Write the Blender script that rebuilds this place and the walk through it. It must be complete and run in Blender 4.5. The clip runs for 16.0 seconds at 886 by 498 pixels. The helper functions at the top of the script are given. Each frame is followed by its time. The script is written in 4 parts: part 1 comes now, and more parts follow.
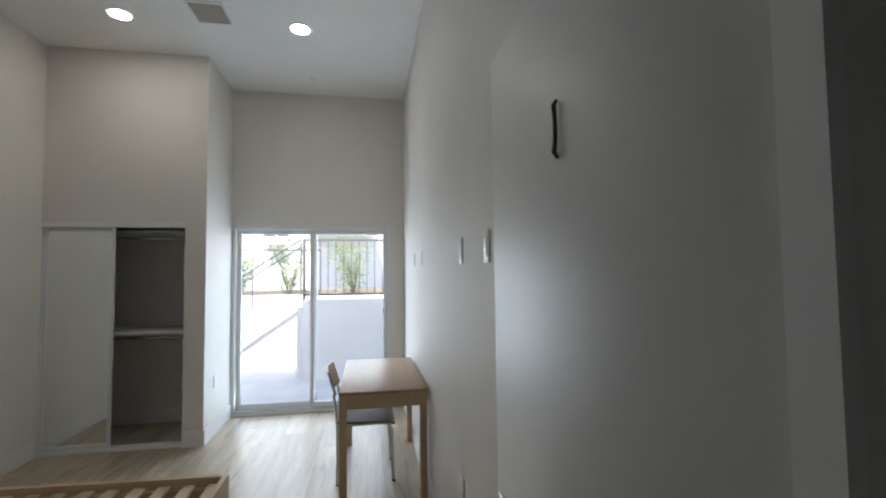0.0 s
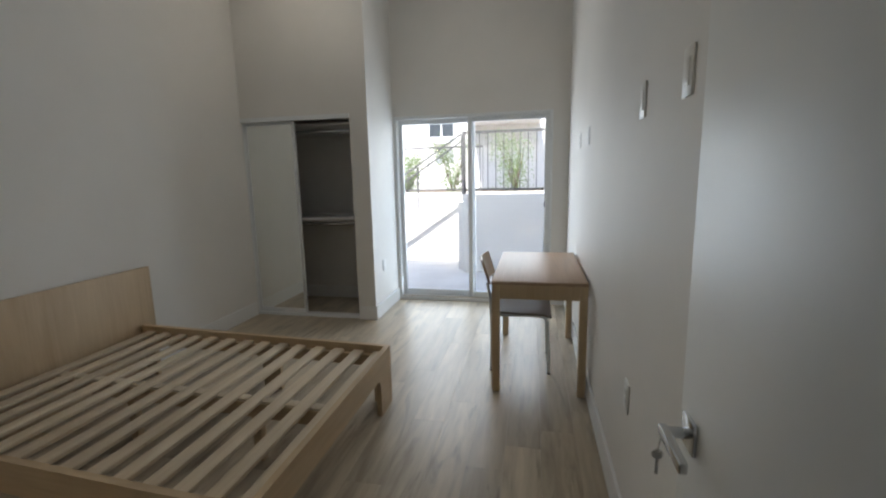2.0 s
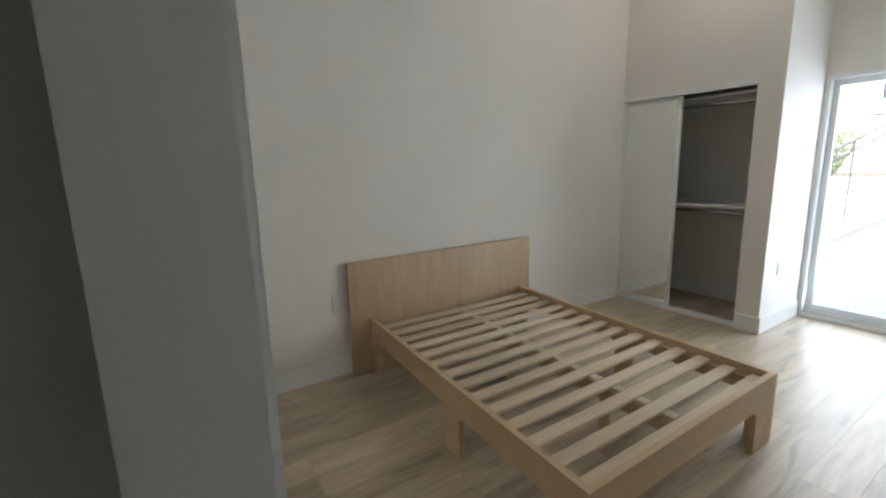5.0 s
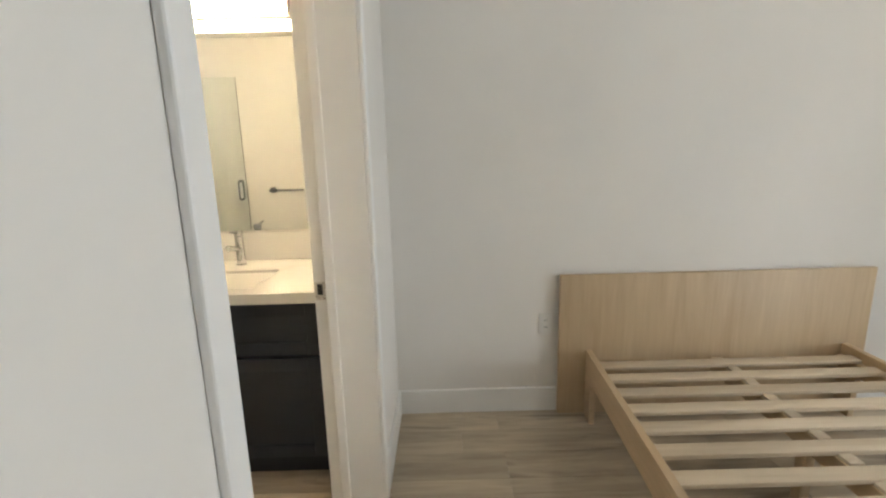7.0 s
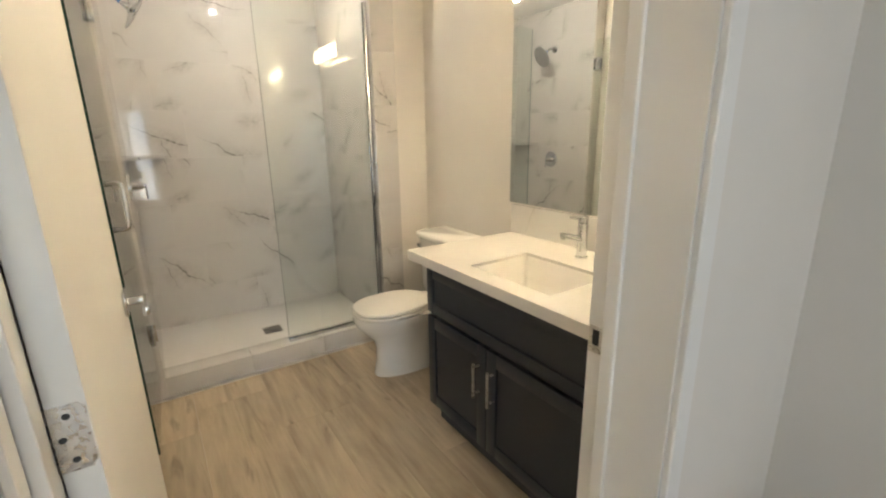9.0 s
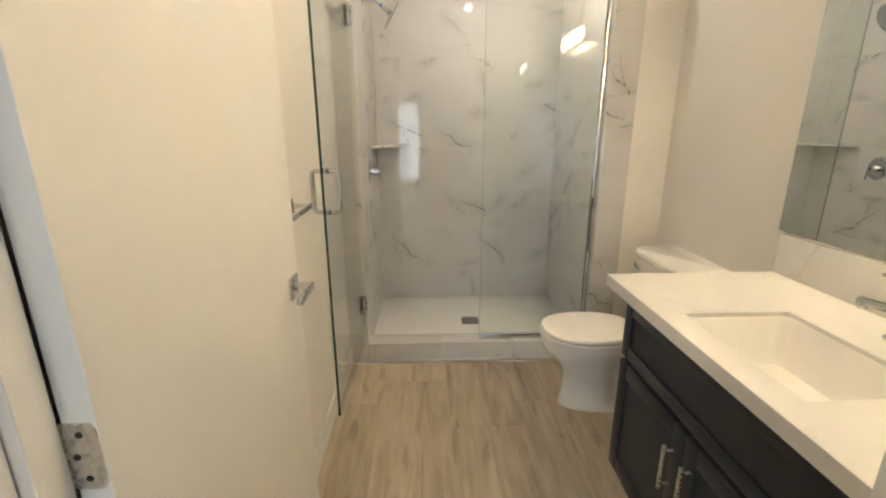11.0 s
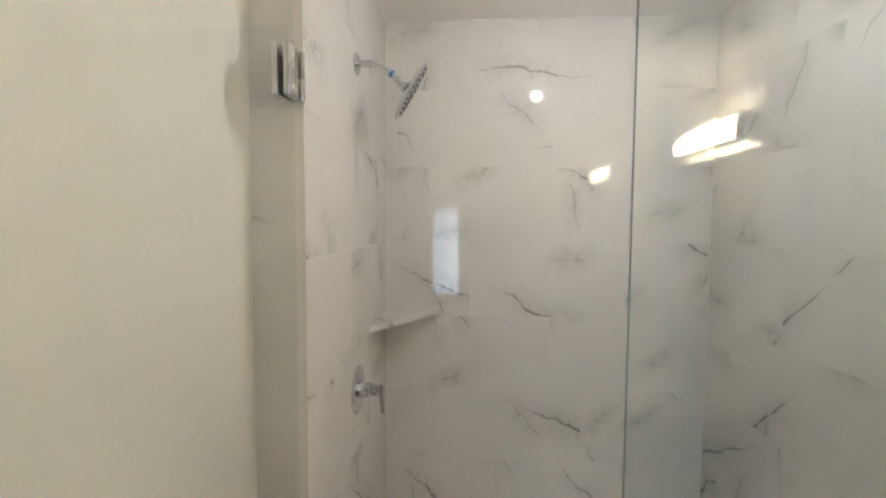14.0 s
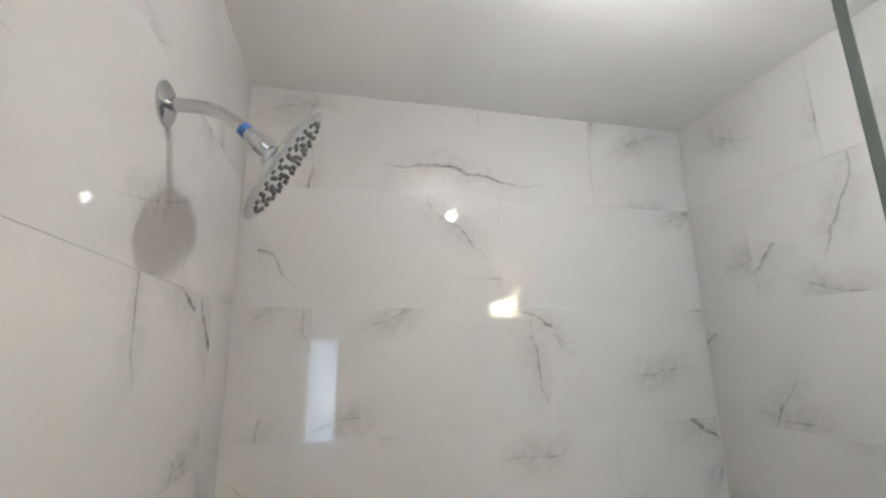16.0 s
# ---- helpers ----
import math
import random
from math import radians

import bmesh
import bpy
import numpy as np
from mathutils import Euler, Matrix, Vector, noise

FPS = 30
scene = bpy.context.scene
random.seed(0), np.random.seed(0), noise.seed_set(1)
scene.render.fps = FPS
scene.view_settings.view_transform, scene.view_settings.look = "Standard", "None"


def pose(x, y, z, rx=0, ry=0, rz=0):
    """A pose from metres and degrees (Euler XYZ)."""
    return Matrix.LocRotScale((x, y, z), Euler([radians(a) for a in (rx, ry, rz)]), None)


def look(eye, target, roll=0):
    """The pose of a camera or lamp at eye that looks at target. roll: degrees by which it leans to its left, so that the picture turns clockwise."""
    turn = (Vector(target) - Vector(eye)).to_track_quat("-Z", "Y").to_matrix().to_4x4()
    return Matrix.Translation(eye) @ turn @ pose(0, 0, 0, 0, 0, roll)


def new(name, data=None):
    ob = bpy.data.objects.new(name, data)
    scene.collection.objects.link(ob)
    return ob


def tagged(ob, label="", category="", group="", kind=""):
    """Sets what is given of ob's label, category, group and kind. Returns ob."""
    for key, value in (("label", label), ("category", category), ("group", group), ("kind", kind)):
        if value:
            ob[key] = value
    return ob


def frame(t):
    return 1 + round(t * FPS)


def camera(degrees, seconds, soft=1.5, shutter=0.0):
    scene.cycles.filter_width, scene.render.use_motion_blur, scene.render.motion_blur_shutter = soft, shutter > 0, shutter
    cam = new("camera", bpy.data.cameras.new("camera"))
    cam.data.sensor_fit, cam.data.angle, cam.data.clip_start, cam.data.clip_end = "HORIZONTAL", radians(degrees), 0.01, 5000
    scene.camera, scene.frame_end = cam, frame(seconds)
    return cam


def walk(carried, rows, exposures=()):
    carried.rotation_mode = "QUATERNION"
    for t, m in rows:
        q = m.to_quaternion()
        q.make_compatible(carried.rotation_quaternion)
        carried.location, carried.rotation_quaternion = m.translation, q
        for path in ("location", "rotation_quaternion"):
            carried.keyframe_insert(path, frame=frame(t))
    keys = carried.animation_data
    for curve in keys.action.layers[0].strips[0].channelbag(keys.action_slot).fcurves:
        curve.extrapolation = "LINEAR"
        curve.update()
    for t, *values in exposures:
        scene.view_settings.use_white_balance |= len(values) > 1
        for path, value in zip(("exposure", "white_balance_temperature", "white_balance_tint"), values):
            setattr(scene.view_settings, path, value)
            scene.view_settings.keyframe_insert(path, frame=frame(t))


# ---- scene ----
cam = camera(90.6, 16.0, soft=2.2)
PATH = [
    (0, (0.006, -0.443, 1.551), (0.345, 1.526, 1.65), -0.6),
    (0.5, (0.014, -0.283, 1.479), (0.246, 1.703, 1.515), -0.6),
    (1, (0.038, -0.161, 1.409), (0.109, 1.835, 1.318), -0.9),
    (1.5, (0.065, -0.105, 1.385), (-0.097, 1.873, 1.134), -1.0),
    (2, (0.066, -0.12, 1.404), (-0.333, 1.813, 1.079), -1.2),
    (2.5, (0.065, -0.151, 1.416), (-0.587, 1.71, 1.079), -1.0),
    (3, (0.044, -0.159, 1.414), (-0.848, 1.599, 1.075), -0.8),
    (3.5, (0.022, -0.154, 1.397), (-1.116, 1.455, 1.057), -0.8),
    (4, (0.018, -0.152, 1.382), (-1.346, 1.271, 1.04), -0.8),
    (4.2, (0.009, -0.183, 1.385), (-1.426, 1.167, 1.042), -0.9),
    (6.3, (-0.214, 0.188, 1.441), (-2.075, 0.804, 1.043), -1.9),
    (6.5, (-0.295, 0.209, 1.428), (-2.186, 0.731, 1.039), -1.8),
    (7, (-0.532, 0.315, 1.387), (-2.494, 0.319, 0.998), -1.5),
    (7.5, (-0.679, 0.446, 1.36), (-2.527, -0.197, 0.944), -1.4),
    (8, (-0.888, 0.443, 1.403), (-2.494, -0.649, 0.924), -1.0),
    (8.5, (-1.102, 0.456, 1.424), (-2.418, -0.965, 0.926), -1.1),
    (9, (-1.262, 0.465, 1.42), (-2.33, -1.146, 0.909), -1.0),
    (9.5, (-1.419, 0.4, 1.414), (-2.251, -1.344, 0.899), -0.6),
    (10, (-1.513, 0.345, 1.415), (-2.059, -1.503, 0.878), -0.3),
    (10.2, (-1.551, 0.35, 1.422), (-1.972, -1.528, 0.879), -0.3),
    (12.3, (-1.503, -0.238, 1.494), (-1.408, -2.163, 0.959), -0.2),
    (12.5, (-1.523, -0.364, 1.53), (-1.425, -2.292, 1.006), -0.4),
    (13, (-1.521, -0.681, 1.584), (-1.421, -2.627, 1.136), -0.2),
    (13.5, (-1.465, -0.999, 1.66), (-1.369, -2.971, 1.339), -0.1),
    (14, (-1.503, -1.304, 1.68), (-1.41, -3.298, 1.562), 0.3),
    (14.5, (-1.478, -1.574, 1.759), (-1.47, -3.573, 1.809), -0.3),
    (15, (-1.419, -1.766, 1.814), (-1.64, -3.742, 2.025), -0.5),
    (15.6, (-1.424, -1.923, 1.821), (-1.827, -3.843, 2.212), -0.8),
    (16, (-1.43, -2.019, 1.814), (-1.872, -3.919, 2.253), -0.9),
]
EXPOSURES = [(0.0, 1.42, 6200, 10), (1.0, 1.28, 6280, 10), (2.2, 1.25, 6380, 10), (4.2, 1.47, 6250, 10), (6.2, 2.75, 6680, 10), (8.0, 2.48, 6680, 10), (10.0, 2.41, 6640, 10), (12.5, 2.21, 6300, 10), (14.0, 2.16, 5880, 10), (15.0, 2.12, 5720, 10), (16.0, 2.1, 5540, 10)]
walk(cam, [(t, look(eye, target, roll)) for t, eye, target, roll in PATH], EXPOSURES)


# ---- light ----
world = bpy.data.worlds.new("sky")
scene.world = world
world.use_nodes = True
wn = world.node_tree.nodes
sky = wn.new("ShaderNodeTexSky")
sky.sky_type = 'NISHITA'
sky.sun_disc = False
sky.sun_elevation = radians(58)
sky.sun_rotation = radians(195)
world.node_tree.links.new(sky.outputs[0], wn["Background"].inputs[0])
wn["Background"].inputs[1].default_value = 0.15

sun = new("sun", bpy.data.lights.new("sun", 'SUN'))
sun.data.energy = 5.0
sun.data.angle = radians(0.53)
sun.data.color = (1.0, 0.95, 0.88)
sun.matrix_world = look((-2.0, -8.0, 14.0), (-2.0 + 2.1, -8.0 + 7.8, 14.0 - 13.0))

# sky light that enters by the sliding door
door_sky = new("door_daylight", bpy.data.lights.new("door_daylight", 'AREA'))
door_sky.data.shape = 'RECTANGLE'
door_sky.data.size, door_sky.data.size_y = 1.70, 1.95
door_sky.data.energy = 11.2
door_sky.data.color = (0.72, 0.87, 1.0)
door_sky.matrix_world = look((-0.595, 4.88, 1.05), (-0.595, 3.0, 1.40))

# ---- materials ----


def base_material(name, colour, rough=0.5, metal=0.0):
    m = bpy.data.materials.new(name)
    m.use_nodes = True
    b = m.node_tree.nodes["Principled BSDF"]
    b.inputs["Base Color"].default_value = (*colour, 1)
    b.inputs["Roughness"].default_value = rough
    b.inputs["Metallic"].default_value = metal
    return m, m.node_tree.nodes, m.node_tree.links, b


def ramp_between(nodes, links, fac, stops):
    r = nodes.new("ShaderNodeValToRGB")
    e = r.color_ramp.elements
    e[0].position, e[0].color = stops[0][0], (*stops[0][1], 1)
    e[1].position, e[1].color = stops[-1][0], (*stops[-1][1], 1)
    for p, c in stops[1:-1]:
        k = e.new(p)
        k.color = (*c, 1)
    links.new(fac, r.inputs[0])
    return r


def painted(name, colour, rough=0.55, bump=0.06, scale=160.0, blotch=0.03):
    """Rolled paint: orange-peel relief and faint blotches."""
    m, n, l, b = base_material(name, colour, rough)
    tc = n.new("ShaderNodeTexCoord")
    fine = n.new("ShaderNodeTexNoise")
    fine.inputs["Scale"].default_value = scale
    fine.inputs["Detail"].default_value = 3
    l.new(tc.outputs["Object"], fine.inputs["Vector"])
    bp = n.new("ShaderNodeBump")
    bp.inputs["Strength"].default_value = bump
    bp.inputs["Distance"].default_value = 0.002
    l.new(fine.outputs[0], bp.inputs["Height"])
    l.new(bp.outputs[0], b.inputs["Normal"])
    big = n.new("ShaderNodeTexNoise")
    big.inputs["Scale"].default_value = 1.7
    big.inputs["Detail"].default_value = 5
    l.new(tc.outputs["Object"], big.inputs["Vector"])
    lo = tuple(c * (1 - blotch) for c in colour)
    hi = tuple(min(1, c * (1 + blotch)) for c in colour)
    r = ramp_between(n, l, big.outputs[0], [(0.3, lo), (0.7, hi)])
    l.new(r.outputs[0], b.inputs["Base Color"])
    rr = n.new("ShaderNodeMapRange")
    rr.inputs["To Min"].default_value = rough - 0.06
    rr.inputs["To Max"].default_value = rough + 0.06
    l.new(big.outputs[0], rr.inputs["Value"])
    l.new(rr.outputs[0], b.inputs["Roughness"])
    return m


def plain(name, colour, rough=0.4, metal=0.0, bump=0.0, scale=80.0, vary=0.05):
    """Small plain surfaces with faint wear."""
    m, n, l, b = base_material(name, colour, rough, metal)
    tc = n.new("ShaderNodeTexCoord")
    no = n.new("ShaderNodeTexNoise")
    no.inputs["Scale"].default_value = scale
    no.inputs["Detail"].default_value = 4
    l.new(tc.outputs["Object"], no.inputs["Vector"])
    rr = n.new("ShaderNodeMapRange")
    rr.inputs["To Min"].default_value = max(0.01, rough - vary)
    rr.inputs["To Max"].default_value = rough + vary
    l.new(no.outputs[0], rr.inputs["Value"])
    l.new(rr.outputs[0], b.inputs["Roughness"])
    if bump:
        bp = n.new("ShaderNodeBump")
        bp.inputs["Strength"].default_value = bump
        bp.inputs["Distance"].default_value = 0.002
        l.new(no.outputs[0], bp.inputs["Height"])
        l.new(bp.outputs[0], b.inputs["Normal"])
    return m


def wood(name, light, dark, axis, rough=0.5, stretch=14.0, fine=90.0, random_tone=0.0, knots=0.0, bump=0.05):
    """Wood grain that runs along an axis (0 x, 1 y, 2 z)."""
    m, n, l, b = base_material(name, light, rough)
    tc = n.new("ShaderNodeTexCoord")
    oi = n.new("ShaderNodeObjectInfo")
    add = n.new("ShaderNodeVectorMath")
    add.operation = 'ADD'
    mul = n.new("ShaderNodeVectorMath")
    mul.operation = 'SCALE'
    mul.inputs[0].default_value = (13.7, 7.9, 5.3)
    l.new(oi.outputs["Random"], mul.inputs["Scale"])
    l.new(tc.outputs["Object"], add.inputs[0])
    l.new(mul.outputs[0], add.inputs[1])
    mp = n.new("ShaderNodeMapping")
    s = [stretch, stretch, stretch]
    s[axis] = 1.1
    mp.inputs["Scale"].default_value = s
    l.new(add.outputs[0], mp.inputs["Vector"])
    g = n.new("ShaderNodeTexNoise")
    g.inputs["Scale"].default_value = 1.0
    g.inputs["Detail"].default_value = 8
    g.inputs["Roughness"].default_value = 0.62
    g.inputs["Distortion"].default_value = 0.7
    l.new(mp.outputs[0], g.inputs["Vector"])
    mp2 = n.new("ShaderNodeMapping")
    s2 = [fine, fine, fine]
    s2[axis] = 3.0
    mp2.inputs["Scale"].default_value = s2
    l.new(add.outputs[0], mp2.inputs["Vector"])
    f = n.new("ShaderNodeTexNoise")
    f.inputs["Scale"].default_value = 1.0
    f.inputs["Detail"].default_value = 3
    l.new(mp2.outputs[0], f.inputs["Vector"])
    mix = n.new("ShaderNodeMix")
    mix.data_type = 'FLOAT'
    mix.inputs[0].default_value = 0.3
    l.new(g.outputs[0], mix.inputs[2])
    l.new(f.outputs[0], mix.inputs[3])
    mid = tuple((a + c) / 2 for a, c in zip(light, dark))
    r = ramp_between(n, l, mix.outputs[0], [(0.33, dark), (0.47, mid), (0.62, light)])
    last = r.outputs[0]
    if knots:
        kn = n.new("ShaderNodeTexNoise")
        kn.inputs["Scale"].default_value = 1.0
        kn.inputs["Detail"].default_value = 5
        kn.inputs["Distortion"].default_value = 1.6
        mp3 = n.new("ShaderNodeMapping")
        s3 = [9.0, 9.0, 9.0]
        s3[axis] = 1.3
        mp3.inputs["Scale"].default_value = s3
        l.new(add.outputs[0], mp3.inputs["Vector"])
        l.new(mp3.outputs[0], kn.inputs["Vector"])
        kr = ramp_between(n, l, kn.outputs[0], [(0.60, (0, 0, 0)), (0.72, (1, 1, 1))])
        kf = n.new("ShaderNodeMath")
        kf.operation = 'MULTIPLY'
        kf.inputs[1].default_value = knots
        l.new(kr.outputs[0], kf.inputs[0])
        km = n.new("ShaderNodeMix")
        km.data_type = 'RGBA'
        l.new(kf.outputs[0], km.inputs[0])
        l.new(last, km.inputs[6])
        km.inputs[7].default_value = (*[c * 0.45 for c in dark], 1)
        last = km.outputs[2]
    if random_tone:
        hs = n.new("ShaderNodeHueSaturation")
        tone = n.new("ShaderNodeMapRange")
        tone.inputs["To Min"].default_value = 1 - random_tone
        tone.inputs["To Max"].default_value = 1 + random_tone
        l.new(oi.outputs["Random"], tone.inputs["Value"])
        l.new(tone.outputs[0], hs.inputs["Value"])
        l.new(last, hs.inputs["Color"])
        last = hs.outputs[0]
    l.new(last, b.inputs["Base Color"])
    rr = n.new("ShaderNodeMapRange")
    rr.inputs["To Min"].default_value = rough - 0.08
    rr.inputs["To Max"].default_value = rough + 0.08
    l.new(g.outputs[0], rr.inputs["Value"])
    l.new(rr.outputs[0], b.inputs["Roughness"])
    bp = n.new("ShaderNodeBump")
    bp.inputs["Strength"].default_value = bump
    bp.inputs["Distance"].default_value = 0.001
    l.new(mix.outputs[0], bp.inputs["Height"])
    l.new(bp.outputs[0], b.inputs["Normal"])
    return m


def marble(name, rough=0.035, ground=(0.62, 0.607, 0.59), vein=(0.12, 0.112, 0.098), amount=1.0, scale=1.0):
    """Polished white porcelain with sparse grey veins and soft smudges."""
    m, n, l, b = base_material(name, ground, rough)
    tc = n.new("ShaderNodeTexCoord")
    oi = n.new("ShaderNodeObjectInfo")
    mul = n.new("ShaderNodeVectorMath")
    mul.operation = 'SCALE'
    mul.inputs[0].default_value = (9.1, 17.3, 4.7)
    l.new(oi.outputs["Random"], mul.inputs["Scale"])
    add = n.new("ShaderNodeVectorMath")
    add.operation = 'ADD'
    l.new(tc.outputs["Object"], add.inputs[0])
    l.new(mul.outputs[0], add.inputs[1])

    def op(kind, a, c=None, d=None):
        k = n.new("ShaderNodeMath")
        k.operation = kind
        for i, v in enumerate((a, c, d)):
            if v is None:
                continue
            if isinstance(v, (int, float)):
                k.inputs[i].default_value = v
            else:
                l.new(v, k.inputs[i])
        return k.outputs[0]

    def falloff(value, reach):
        """1 at nought, down to 0 at the reach."""
        mr = n.new("ShaderNodeMapRange")
        mr.interpolation_type = 'SMOOTHSTEP'
        mr.inputs["From Min"].default_value = 0.0
        if isinstance(reach, float):
            mr.inputs["From Max"].default_value = reach
        else:
            l.new(reach, mr.inputs["From Max"])
        mr.inputs["To Min"].default_value = 1.0
        mr.inputs["To Max"].default_value = 0.0
        l.new(value, mr.inputs["Value"])
        return mr.outputs[0]

    def noise_of(vec, size, detail):
        t = n.new("ShaderNodeTexNoise")
        t.inputs["Scale"].default_value = size
        t.inputs["Detail"].default_value = detail
        t.inputs["Roughness"].default_value = 0.6
        l.new(vec, t.inputs["Vector"])
        return t

    sep = n.new("ShaderNodeSeparateXYZ")
    l.new(add.outputs[0], sep.inputs[0])
    flat_u = op('ADD', sep.outputs[0], sep.outputs[1])
    flat_v = op('ADD', sep.outputs[2], op('MULTIPLY', sep.outputs[0], 0.35))
    flat = n.new("ShaderNodeCombineXYZ")
    l.new(flat_u, flat.inputs[0])
    l.new(flat_v, flat.inputs[1])

    def strokes(cells, lean, spread, length, width, share, wobble, soft_width):
        """Short straight veins, one to a cell, each with its own lean; gives the vein and the smudge about it."""
        w1 = noise_of(flat.outputs[0], 5.0 * scale, 2)
        ws = n.new("ShaderNodeVectorMath")
        ws.operation = 'MULTIPLY_ADD'
        l.new(w1.outputs["Color"], ws.inputs[0])
        ws.inputs[1].default_value = (wobble, wobble, 0)
        l.new(flat.outputs[0], ws.inputs[2])
        vo = n.new("ShaderNodeTexVoronoi")
        vo.voronoi_dimensions = '2D'
        vo.inputs["Scale"].default_value = cells * scale
        l.new(ws.outputs[0], vo.inputs["Vector"])
        df = n.new("ShaderNodeVectorMath")
        df.operation = 'SUBTRACT'
        l.new(ws.outputs[0], df.inputs[0])
        l.new(vo.outputs["Position"], df.inputs[1])
        dd = n.new("ShaderNodeSeparateXYZ")
        l.new(df.outputs[0], dd.inputs[0])
        col = n.new("ShaderNodeSeparateColor")
        l.new(vo.outputs["Color"], col.inputs[0])
        ang = op('MULTIPLY_ADD', col.outputs[0], spread, lean - spread / 2)
        cs, sn = op('COSINE', ang), op('SINE', ang)
        u = op('ABSOLUTE', op('ADD', op('MULTIPLY', dd.outputs[0], cs), op('MULTIPLY', dd.outputs[1], sn)))
        v = op('ABSOLUTE', op('SUBTRACT', op('MULTIPLY', dd.outputs[1], cs), op('MULTIPLY', dd.outputs[0], sn)))
        along = falloff(u, length)
        have = op('LESS_THAN', col.outputs[1], share)
        rag = noise_of(flat.outputs[0], 34.0 * scale, 3)
        ragged = op('MULTIPLY_ADD', rag.outputs[0], 2.4, -0.55)
        ragged = op('MINIMUM', op('MAXIMUM', ragged, 0.0), 1.0)
        reach = op('MULTIPLY_ADD', along, width, width * 0.35)
        line = op('MULTIPLY', op('MULTIPLY', op('MULTIPLY', falloff(v, reach), op('POWER', along, 0.5)), have), ragged)
        smudge = op('MULTIPLY', op('MULTIPLY', op('MULTIPLY', falloff(v, soft_width), along), have), ragged)
        return line, smudge

    a1, b1 = strokes(1.75, 0.72, 0.6, 0.34 / scale, 0.0085 / scale, 0.80, 0.10, 0.085 / scale)
    a2, b2 = strokes(2.7, 1.25, 0.7, 0.20 / scale, 0.0050 / scale, 0.52, 0.10, 0.070 / scale)
    a3, b3 = strokes(3.1, -0.10, 0.9, 0.15 / scale, 0.0048 / scale, 0.46, 0.09, 0.075 / scale)
    lines = op('MAXIMUM', op('MULTIPLY', a1, 1.0), op('MAXIMUM', op('MULTIPLY', a2, 0.75), op('MULTIPLY', a3, 0.65)))
    smears = op('MAXIMUM', op('MULTIPLY', b1, 0.26), op('MAXIMUM', op('MULTIPLY', b2, 0.24), op('MULTIPLY', b3, 0.34)))
    fac = op('MULTIPLY', op('MAXIMUM', lines, smears), amount)
    soft = n.new("ShaderNodeTexNoise")
    soft.inputs["Scale"].default_value = 3.0
    soft.inputs["Detail"].default_value = 4
    l.new(add.outputs[0], soft.inputs["Vector"])
    ground_r = ramp_between(n, l, soft.outputs[0], [(0.3, tuple(c * 0.94 for c in ground)), (0.7, ground)])
    mx = n.new("ShaderNodeMix")
    mx.data_type = 'RGBA'
    l.new(fac, mx.inputs[0])
    l.new(ground_r.outputs[0], mx.inputs[6])
    mx.inputs[7].default_value = (*vein, 1)
    l.new(mx.outputs[2], b.inputs["Base Color"])
    return m


def clear_glass(name, tint=(0.93, 0.97, 0.95), rough=0.0):
    """Thin pane: mostly see-through with a mirror-like sheen by angle."""
    m = bpy.data.materials.new(name)
    m.use_nodes = True
    n, l = m.node_tree.nodes, m.node_tree.links
    n.clear()
    out = n.new("ShaderNodeOutputMaterial")
    tr = n.new("ShaderNodeBsdfTransparent")
    tr.inputs[0].default_value = (*tint, 1)
    gl = n.new("ShaderNodeBsdfGlossy")
    gl.inputs["Roughness"].default_value = rough
    lw = n.new("ShaderNodeLayerWeight")
    lw.inputs["Blend"].default_value = 0.5
    pw = n.new("ShaderNodeMath")
    pw.operation = 'POWER'
    pw.inputs[1].default_value = 4.0
    l.new(lw.outputs["Facing"], pw.inputs[0])
    fr = n.new("ShaderNodeMapRange")
    fr.inputs["To Min"].default_value = 0.04
    fr.inputs["To Max"].default_value = 0.85
    l.new(pw.outputs[0], fr.inputs["Value"])
    mx = n.new("ShaderNodeMixShader")
    l.new(fr.outputs[0], mx.inputs[0])
    l.new(tr.outputs[0], mx.inputs[1])
    l.new(gl.outputs[0], mx.inputs[2])
    l.new(mx.outputs[0], out.inputs[0])
    return m


def glow(name, colour, strength):
    m, n, l, b = base_material(name, (0.9, 0.9, 0.88), 0.4)
    b.inputs["Emission Color"].default_value = (*colour, 1)
    b.inputs["Emission Strength"].default_value = strength
    return m


WALL = painted("wall_paint", (0.76, 0.73, 0.685), rough=0.62)
CEIL = painted("ceiling_paint", (0.90, 0.89, 0.87), rough=0.7)
TRIM = painted("trim_paint", (0.80, 0.79, 0.77), rough=0.32, bump=0.02, scale=60)
DOORP = painted("door_paint", (0.76, 0.75, 0.72), rough=0.44, bump=0.03, scale=90)
VINYL = plain("white_vinyl", (0.78, 0.79, 0.79), 0.35)
PLANK = wood("vinyl_plank", (0.56, 0.468, 0.345), (0.31, 0.248, 0.176), 1, rough=0.33, stretch=7, fine=38, random_tone=0.17, knots=0.6, bump=0.02)
BIRCH_X = wood("birch_ply_x", (0.61, 0.455, 0.285), (0.49, 0.35, 0.205), 0, rough=0.48, stretch=9, fine=60, random_tone=0.03)
BIRCH_Y = wood("birch_ply_y", (0.61, 0.455, 0.285), (0.49, 0.35, 0.205), 1, rough=0.48, stretch=9, fine=60, random_tone=0.03)
BIRCH_Z = wood("birch_ply_z", (0.60, 0.455, 0.29), (0.48, 0.345, 0.21), 2, rough=0.48, stretch=7, fine=50, random_tone=0.03)
